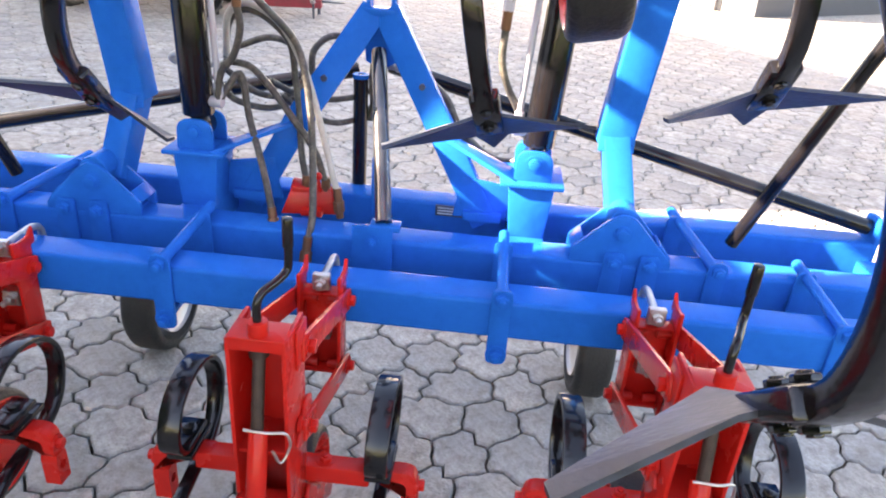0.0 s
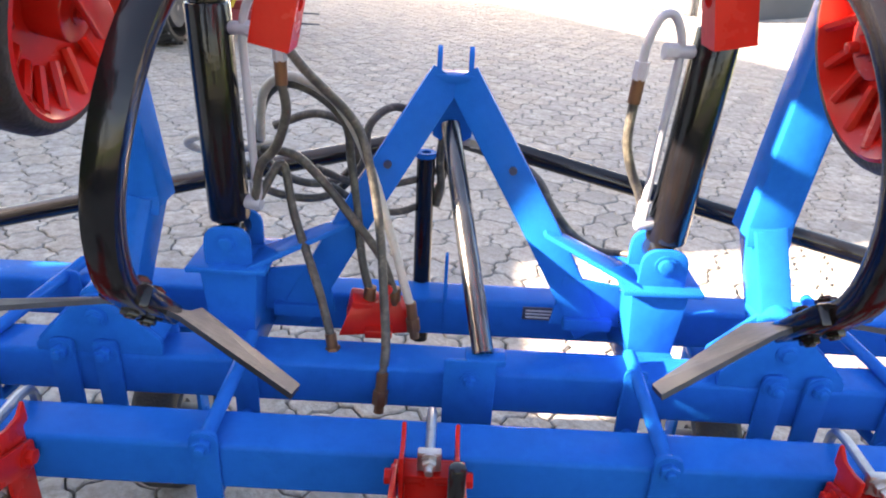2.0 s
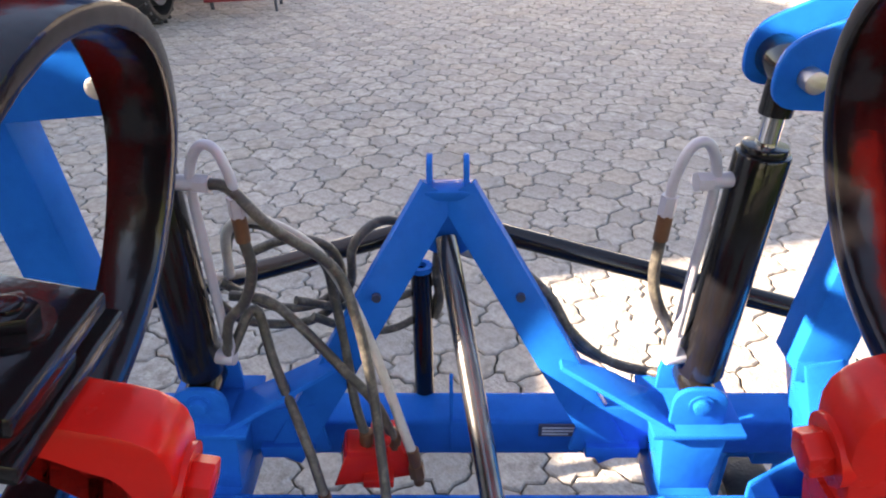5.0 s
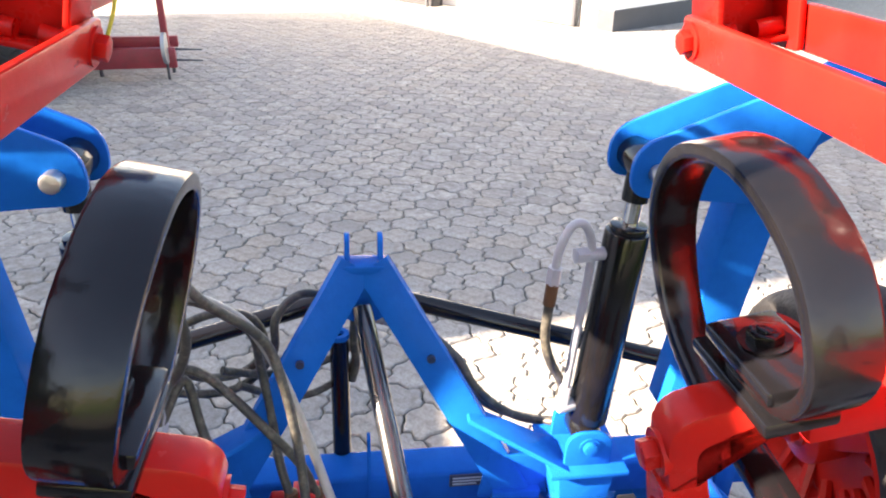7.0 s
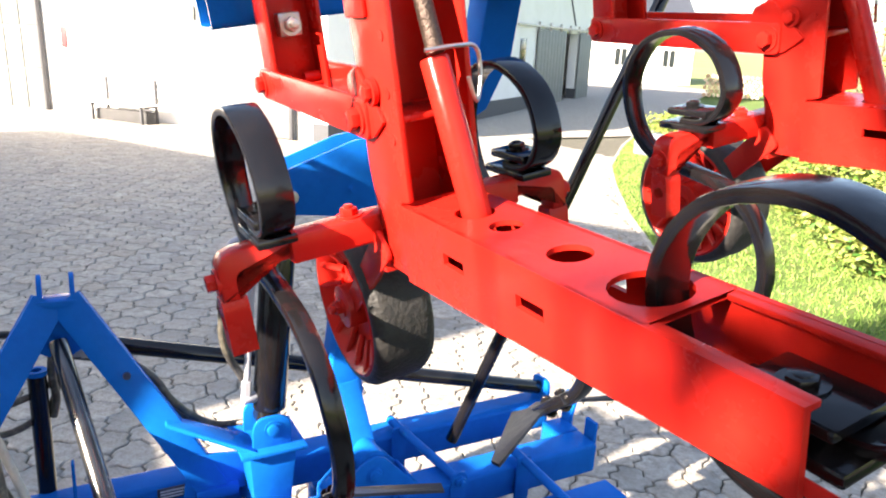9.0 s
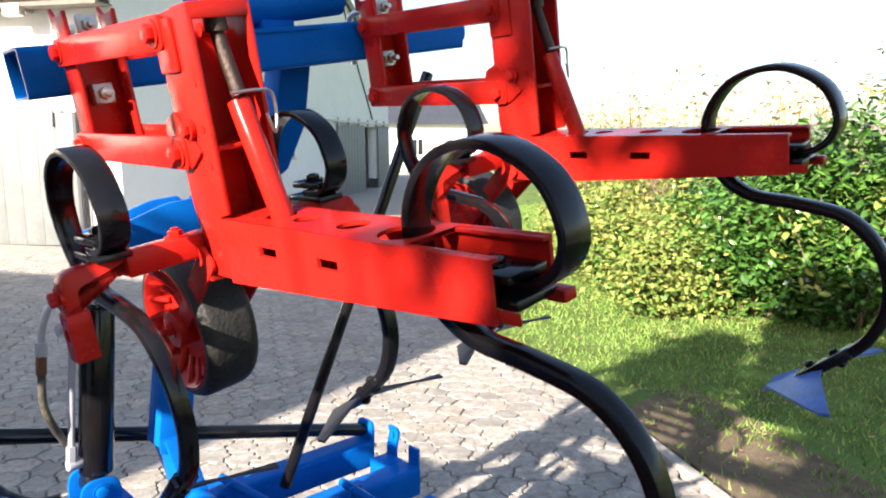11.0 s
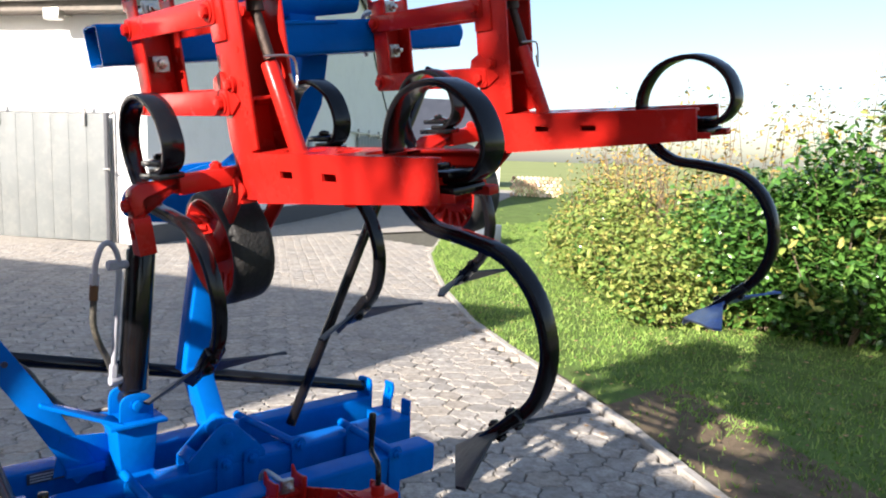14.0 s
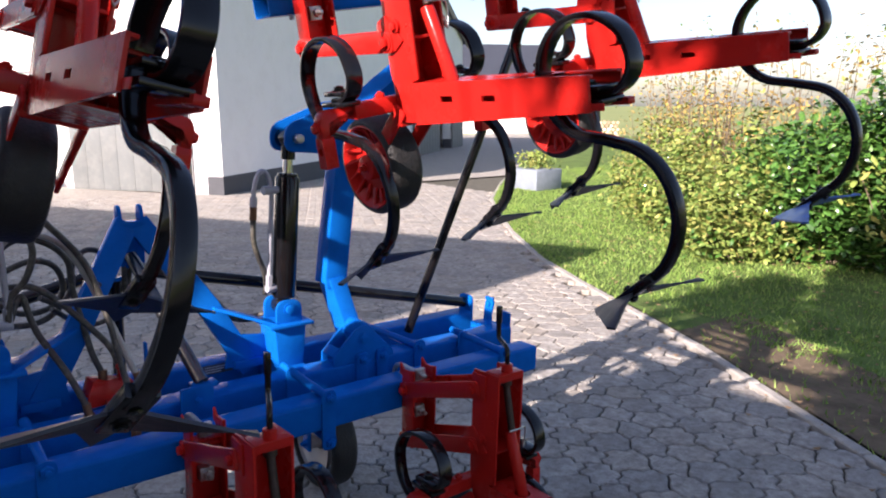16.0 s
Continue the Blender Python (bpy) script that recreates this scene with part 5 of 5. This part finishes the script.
    # panelled door and dark post further along the front
    bm = box(bmesh.new(), (-9.45, -0.06, 0.03), (-7.55, -0.03, 2.9), 0.004)
    pd = part("panel_door", bm, GREYDOOR, g, "pale panelled door")
    for k in range(3):
        for r_ in range(3):
            bm = box(bmesh.new(), (-9.4 + k * 0.62, -0.09, 0.06 + r_ * 0.95), (-8.82 + k * 0.62, -0.064, 0.96 + r_ * 0.95), 0.006)
            part("door_panel", bm, GREYDOOR, pd)
    bm = box(bmesh.new(), (-10.6, -0.12, 0.0), (-9.5, -0.02, 3.4), 0.004)
    part("door_post", bm, PLINTH, g, "dark door post")
    bm = box(bmesh.new(), (-7.55, -0.14, 0.0), (-7.48, -0.02, 3.2), 0.004)
    part("door_stop", bm, PLINTH, g, "dark upright rail")
    bm = box(bmesh.new(), (-6.9, -0.03, 1.5), (-6.72, -0.005, 1.95), 0.003)
    part("wall_sign", bm, MAROON, g, "small red wall sign")
    # floodlight under the eaves
    bm = box(bmesh.new(), (-1.36, -0.50, 4.06), (-1.03, -0.34, 4.26), 0.01)
    box(bm, (-1.24, -0.36, 4.18), (-1.15, 0.0, 4.26), 0.004)
    lm = part("wall_lamp", bm, ZINC, g, "floodlight on a bracket")
    bm = box(bmesh.new(), (-1.33, -0.512, 4.08), (-1.06, -0.50, 4.24), 0.002)
    part("lamp_glass", bm, LAMPGLASS, lm)
    # gable: sliding doors, rail, small windows, cable
    for ya, yb in ((d0, d1), (d2, D - 0.2)):
        bm = box(bmesh.new(), (0.39, ya, -0.05), (0.41, yb, 2.5), 0.004)
        gd = part("gable_door", bm, GREYDOOR, g, "grey boarded sliding door")
        n_ = int((yb - ya) / 0.32)
        for k in range(n_):
            bm = box(bmesh.new(), (0.412, ya + k * (yb - ya) / n_, -0.045), (0.44, ya + (k + 0.97) * (yb - ya) / n_, 2.495), 0.004)
            part("door_board", bm, GREYDOOR, gd)
    bm = box(bmesh.new(), (0.41, d0 - 2.0, 2.55), (0.47, D, 2.61), 0.003)
    for k in range(6):
        box(bm, (0.40, d0 + k * 1.2, 2.42), (0.48, d0 + k * 1.2 + 0.06, 2.72), 0.003)
    part("door_rail", bm, GUTTER, g)
    for yy in (7.6, 10.4):
        bm = box(bmesh.new(), (0.352, yy, 1.45), (0.38, yy + 0.5, 2.15), 0.004)
        wd = part("window", bm, GLASSDARK, g)
        bm = box(bmesh.new(), (0.375, yy - 0.05, 1.38), (0.41, yy + 0.55, 1.44), 0.004)
        part("window_sill", bm, GUTTER, wd)
    bm = pipe(bmesh.new(), [(0.37, 13.0, H + 2.0), (0.375, 14.3, 4.9), (0.375, 15.6, 3.6), (0.375, 16.4, 2.75)], 0.03, 4, 8)
    part("cable", bm, PLINTH, g)
    # bench before the wall is a thing of its own
    b2 = thing("bench", base @ Matrix.Translation((-5.4, -0.55, 0)), "white slatted garden bench with dark legs by the barn wall", "bench")
    for k in range(3):
        bm = box(bmesh.new(), (0, -0.15 + k * 0.15, 0.42), (1.7, -0.03 + k * 0.15, 0.45), 0.004)
        part("seat_slat", bm, PLASTER, b2)
        bm = box(bmesh.new(), (0, 0.32, 0.55 + k * 0.14), (1.7, 0.345, 0.65 + k * 0.14), 0.004)
        part("back_slat", bm, PLASTER, b2)
    for xx in (0.1, 1.55):
        bm = box(bmesh.new(), (xx, -0.14, -0.05), (xx + 0.05, -0.08, 0.42), 0.004)
        box(bm, (xx, 0.27, -0.05), (xx + 0.05, 0.32, 0.95), 0.004)
        box(bm, (xx, -0.14, 0.37), (xx + 0.05, 0.32, 0.418), 0.004)
        part("bench_end", bm, PLINTH, b2)
    # dark block filling the space under the seat
    bm = box(bmesh.new(), (0.06, 0.0, 0.02), (1.64, 0.22, 0.30), 0.01)
    part("dark_under_seat", bm, DARKFILL, b2)
    return g


barn()


def far_house(x, y, rot, w, d, h, roof, label):
    g = thing("far_house", Matrix.Translation(gp(x, y)) @ Matrix.Rotation(radians(rot), 4, "Z"), label, "house", "far houses")
    bm = box(bmesh.new(), (-w / 2, 0, -0.5), (w / 2, d, h), 0)
    part("wall", bm, PLASTER, g)
    bm = bmesh.new()
    plate(bm, [(-0.4, h), (d + 0.4, h), (d / 2, h + roof)], w + 0.6, plane_m((0, 0, 0), (0, 1, 0), (0, 0, 1)), 0)
    part("roof", bm, ROOFMAT, g)
    for k in range(4):
        xx = -w / 2 + w * (k + 0.5) / 4
        bm = box(bmesh.new(), (xx - 0.35, -0.03, 1.0), (xx + 0.35, 0.01, 2.0), 0)
        wd = part("window", bm, GLASSDARK, g)
        bm = box(bmesh.new(), (xx - 0.03, -0.05, 1.0), (xx + 0.03, -0.03, 2.0), 0)
        part("glazing_bar", bm, PLASTER, wd)
    return g


far_house(30, 34, -28, 12, 8, 3.0, 3.0, "low white house with a dark roof far off")

# stacked firewood beyond the lawn
wp = thing("firewood_stack", Matrix.Translation(gp(27.0, 22.6)) @ Matrix.Rotation(radians(-48), 4, "Z"), "stack of split firewood with pale cut ends", "firewood")
wr = np.random.default_rng(9)
LOG = material("cut_wood", (0.55, 0.36, 0.22), 0.8, vary=0.25, scale=12, random=0.35, warm=(0.75, 0.62, 0.5))
for row in range(6):
    for k in range(12):
        c = Vector((k * 0.21 + (row % 2) * 0.1 + wr.normal(0, 0.01), wr.normal(0, 0.03), 0.09 + row * 0.17))
        bm = rod(bmesh.new(), c - Vector((0, 0.25, 0)), c + Vector((0, 0.25, 0)), 0.095 + wr.uniform(-0.02, 0.01), 7)
        part("log", bm, LOG, wp)
# tub with plants at the lawn corner
tb = thing("plant_tub", Matrix.Translation(gp(11.3, 9.6)), "grey square tub planted with yellow-green leaves", "planter")
bm = box(bmesh.new(), (-0.42, -0.42, 0.0), (0.42, 0.42, 0.48), 0.03)
part("tub", bm, PLANTER, tb)
pts, faces = [], []
for _ in range(700):
    p = Vector((rng.normal(0, 0.2), rng.normal(0, 0.2), 0.5 + 0.35 * rng.random()))
    d = Vector(rng.normal(0, 1, 3)).normalized() * 0.08
    e = Vector(rng.normal(0, 1, 3)).normalized() * 0.03
    b = len(pts)
    pts += [tuple(p), tuple(p + d * 0.5 + e), tuple(p + d), tuple(p + d * 0.5 - e)]
    faces.append((b, b + 1, b + 2, b + 3))
me = bpy.data.meshes.new("foliage")
me.from_pydata(pts, [], faces)
me.materials.append(LEAFY)
ob = new("foliage", me)
ob.parent = tb
tagged(ob, "", "", "", "stuff")


# ---- implements standing across the yard ----
def red_implement():
    g = thing("red_implement", Matrix.Translation(gp(-2.40, 7.7)) @ Matrix.Rotation(radians(4), 4, "Z"), "faded red steel front implement with tines standing in the yard", "farm implement")
    bm = box(bmesh.new(), (-0.45, -0.05, 0.12), (0.45, 0.05, 0.34), 0.006)
    part("lower_beam", bm, MAROON, g)
    bm = box(bmesh.new(), (-0.45, 0.25, 0.30), (0.45, 0.33, 0.42), 0.006)
    box(bm, (-0.45, 0.0, 0.36), (-0.38, 0.3, 0.42), 0.006)
    part("rear_beam", bm, MAROON, g)
    for x in (-0.42, 0.32):
        bm = box(bmesh.new(), (x, 0.0, 0.3), (x + 0.07, 0.08, 1.35), 0.006)
        part("mast", bm, MAROON, g)
    bm = box(bmesh.new(), (-0.42, 0.0, 1.28), (0.39, 0.08, 1.36), 0.006)
    part("top_beam", bm, MAROON, g)
    for z in (0.2, 0.32):
        bm = rod(bmesh.new(), (0.44, 0, z), (0.74, -0.02, z - 0.01), 0.014, 10, 0.006)
        part("spike", bm, PLINTH, g)
    bm = pipe(bmesh.new(), [(-0.28, -0.04, 0.38), (-0.2, -0.05, 0.55), (-0.1, -0.05, 0.8), (-0.04, -0.04, 1.1)], 0.022, 4, 8)
    part("strap", bm, YELLOW, g, "yellow strap")
    bm = lathe(bmesh.new(), [(0.02, -0.02), (0.17, -0.02), (0.17, 0.02), (0.02, 0.02)], 24, Matrix.Translation((0.36, -0.10, 0.35)))
    part("disc", bm, GUTTER, g, "grey metal disc")
    bm = rod(bmesh.new(), (0.36, -0.10, 0.0), (0.36, -0.10, 0.3), 0.015, 10)
    part("foot", bm, PLINTH, g)
    for fx, fy in ((-0.4, 0.1), (0.36, 0.29)):
        part("foot", rod(bmesh.new(), (fx, fy, 0.0), (fx, fy, 0.34), 0.02, 10), PLINTH, g)
    return g


red_implement()


def trailer():
    g = thing("farm_trailer", Matrix.Translation(gp(-4.1, 7.1)), "dark farm machine on large black tyres", "farm machine")
    for x, y in ((0.85, 0.0), (-0.9, 0.1), (0.7, 1.5)):
        r = 0.46
        bm = lathe(bmesh.new(), wheel_profile(r, 0.16), 40, Matrix.Translation((x, y, r)))
        for i in range(22):
            a = 2 * math.pi * i / 22
            for e in (-1, 1):
                box(bm, (-0.075, -0.016, -0.02), (0.075, 0.016, 0.016), 0.004, Matrix.Translation((x, y, r)) @ Matrix.Rotation(a + e * 0.07, 4, "X") @ Matrix.Translation((e * 0.08, 0, r)) @ Matrix.Rotation(e * 0.5, 4, "Z"), 1)
        w = part("tyre", bm, RUBBER, g, "large tyre with chevron lugs")
        bm = lathe(bmesh.new(), [(0.05, -0.12), (r * 0.62, -0.15), (r * 0.62, 0.15), (0.05, 0.12)], 28, Matrix.Translation((x, y, r)))
        part("rim", bm, PLINTH, w)
    bm = box(bmesh.new(), (-1.3, -0.3, 0.75), (1.5, 1.9, 0.95), 0.01)
    part("chassis", bm, MAROON, g)
    bm = box(bmesh.new(), (-1.3, -0.3, 0.97), (1.2, 1.9, 1.7), 0.02)
    part("hopper", bm, PLINTH, g)
    return g


trailer()

# ---- unseen blocks and trees added to shade the yard ----
def shade_block(corners, h, label, name, category):
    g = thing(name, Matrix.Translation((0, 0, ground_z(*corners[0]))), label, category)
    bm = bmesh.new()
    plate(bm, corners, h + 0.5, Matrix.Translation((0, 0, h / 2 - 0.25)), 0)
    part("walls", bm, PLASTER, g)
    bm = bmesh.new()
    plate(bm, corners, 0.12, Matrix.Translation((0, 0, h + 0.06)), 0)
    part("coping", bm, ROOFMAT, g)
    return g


# unseen building behind the shadow band; footprint follows the shadow's edges
shade_block([(-5.9, 0.58), (-11.9, 10.9), (-19.7, 9.0), (-13.7, -1.3)], 6.0, "unseen plain white building, outline fitted to the yard's shade", "side_barn", "barn")
# invented walls, stepped in height to shape the sun on the cultivator
shade_block([(-2.95, 0.102), (-2.95, 1.30), (-3.25, 1.23), (-3.25, 0.032)], 1.5, "low white wall, unseen, added for shade", "shade_wall", "wall")
shade_block([(-2.95, -0.748), (-2.95, -0.302), (-3.25, -0.372), (-3.25, -0.818)], 2.22, "white wall of middle height, unseen, added for shade", "shade_wall", "wall")
shade_block([(-2.95, -0.30), (-2.95, 0.10), (-3.25, 0.03), (-3.25, -0.37)], 2.60, "white wall stepped up in height, unseen, added for shade", "shade_wall", "wall")
shade_block([(-2.95, -1.92), (-2.95, -0.75), (-3.25, -0.82), (-3.25, -1.99)], 2.95, "tall white wall, unseen, added for shade", "shade_wall", "wall")
# unseen foliage for dappled shade; the second crown starts high, leaving the wing lit
shrub("shade_tree", [(-3.6, -3.1, 1.05, 5.8), (-3.9, -4.4, 1.3, 5.9), (-4.2, -6.0, 1.4, 5.8)], [LEAF, LEAFY], "tall leafy shrub, unseen, placed for leafy shade on the lawn", 4.6, 75000, 0.26, 21, 110)
shrub("shade_tree", [(-3.8, -1.5, 0.8, 6.1), (-4.0, -2.3, 0.8, 6.1)], [LEAF, LEAFY], "thin-stemmed tree, unseen, high crown added to shade the lawn", 4.6, 6500, 0.22, 23, 16, low=5.0)


# ---- paving stones ----
def paving():
    PX, PY, GAP = 0.205, 0.165, 0.0048
    rot = radians(3)
    cr, sr = math.cos(rot), math.sin(rot)

    def kind(i, j):
        return 1 if (i + (j // 2)) % 2 == 0 else -1

    def stone(i, j):
        ox = (i + 0.5 * (j % 2)) * PX
        oy = j * PY
        k = kind(i, j)
        s = 0.040 * k
        # six corners: right-low, right-high, top, left-high, left-low, bottom
        c = [(PX / 2 + s * 0.5, -PY * 0.30), (PX / 2 + s * 0.5, PY * 0.30), (0.0, PY * 0.66 + s * 0.3), (-PX / 2 - s * 0.5, PY * 0.30), (-PX / 2 - s * 0.5, -PY * 0.30), (0.0, -PY * 0.66 - s * 0.3)]
        return ox, oy, c

    def corner(ci, cj, which):
        ox, oy, c = stone(ci, cj)
        return ox + c[which][0], oy + c[which][1]

    def pts_of(i, j):
        odd = j % 2
        up = (i + odd, j + 1), (i - 1 + odd, j + 1)
        dn = (i + odd, j - 1), (i - 1 + odd, j - 1)
        # every corner is shared by three stones: take the mean of their wishes
        share = [
            [((i, j), 0), ((i + 1, j), 4), (dn[0], 2)],
            [((i, j), 1), ((i + 1, j), 3), (up[0], 5)],
            [((i, j), 2), (up[0], 4), (up[1], 0)],
            [((i, j), 3), ((i - 1, j), 1), (up[1], 5)],
            [((i, j), 4), ((i - 1, j), 0), (dn[1], 2)],
            [((i, j), 5), (dn[0], 3), (dn[1], 1)],
        ]
        out = []
        for tri_ in share:
            q = [corner(a[0], a[1], w) for a, w in tri_]
            x, y = sum(p[0] for p in q) / 3, sum(p[1] for p in q) / 3
            n1 = noise.noise(Vector((x * 9, y * 9, 0.3)))
            n2 = noise.noise(Vector((x * 9, y * 9, 5.3)))
            out.append(Vector((x + n1 * 0.03, y + n2 * 0.03)))
        return out

    def outline(i, j):
        P = pts_of(i, j)
        res = []
        for a in range(6):
            p, q = P[a], P[(a + 1) % 6]
            d = q - p
            nrm = Vector((-d.y, d.x)).normalized()
            # same bend from both sides of a joint
            mid = (p + q) / 2
            bend = 0.011 + 0.006 * math.sin(mid.x * 37 + mid.y * 53)
            res += [p, p.lerp(q, 0.3) + nrm * bend, p.lerp(q, 0.7) - nrm * bend]
        c = sum(res, Vector((0, 0))) / len(res)
        grow = []
        for p in res:
            d = p - c
            grow.append(c + d * (1 - GAP / max(d.length, 0.02)))
        return c, grow

    near, far = [], []
    ext = 13.0
    for j in range(-int(3.4 / PY), int(ext / PY)):
        for i in range(-int(7.0 / PX), int(10.5 / PX)):
            x0, y0 = i * PX, j * PY
            X, Y = x0 * cr - y0 * sr, x0 * sr + y0 * cr
            if X > kerb_x(Y) - 0.13 or Y > 12.6 or X < -1.6 - 0.55 * max(Y, 0) - 1.6:
                continue
            c, ring = outline(i, j)
            if -1.1 < X < 1.5 and 0.0 < Y < 3.6 and len(near) < 300:
                near.append((c, ring))
            else:
                far.append((c, ring))

    def geometry(c, ring, pts, faces, local=False):
        r3 = random.random()
        base = len(pts)
        k = len(ring)
        cx, cy = c.x * cr - c.y * sr, c.x * sr + c.y * cr
        z0 = ground_z(cx, cy) + (r3 - 0.5) * 0.005
        tx, ty = random.uniform(-0.012, 0.012), random.uniform(-0.012, 0.012)
        for inset, dz in ((1.0, -0.045), (1.0, -0.006), (0.93, 0.0)):
            for p in ring:
                q = c + (p - c) * inset
                X, Y = q.x * cr - q.y * sr, q.x * sr + q.y * cr
                z = z0 + dz + (ground_z(X, Y) - ground_z(cx, cy)) + tx * (X - cx) + ty * (Y - cy)
                pts.append((X - cx, Y - cy, z - z0) if local else (X, Y, z))
        for lvl in range(2):
            for a in range(k):
                b = (a + 1) % k
                faces.append((base + lvl * k + a, base + lvl * k + b, base + (lvl + 1) * k + b, base + (lvl + 1) * k + a))
        faces.append(tuple(base + 2 * k + a for a in range(k)))
        return Vector((cx, cy, z0))

    yard = thing("pavement", Matrix.Identity(4), "grey interlocking concrete paving of the farm yard", "pavement", "", "structure")
    pts, faces = [], []
    for c, ring in far:
        geometry(c, ring, pts, faces)
    me = bpy.data.meshes.new("paving_stones")
    me.from_pydata(pts, [], faces)
    me.materials.append(PAVER)
    ob = new("paving_stones", me)
    ob.parent = yard
    tagged(ob, "", "", "", "stuff")
    for c, ring in near:
        pts, faces = [], []
        at = geometry(c, ring, pts, faces, True)
        me = bpy.data.meshes.new("paving_stone")
        me.from_pydata(pts, [], faces)
        me.materials.append(PAVER)
        ob = new("paving_stone", me)
        ob.parent = yard
        ob.location = at


paving()

# paving beyond the stones that can be told apart
pts, faces = [], []
gx = [-26 + 2 * i for i in range(30)]
gy = [12.4, 13.5, 15, 17, 19, 21, 24, 27, 32]
for y in gy:
    for x in gx:
        pts.append(tuple(gp(min(x, kerb_x(y) + 0.02), y, -0.004)))
n = len(gx)
for i in range(len(gy) - 1):
    for j in range(n - 1):
        a = i * n + j
        faces.append((a, a + 1, a + n + 1, a + n))
sheet("far_pavement", pts, faces, PAVER, "grey paving in front of the farm buildings", "pavement")
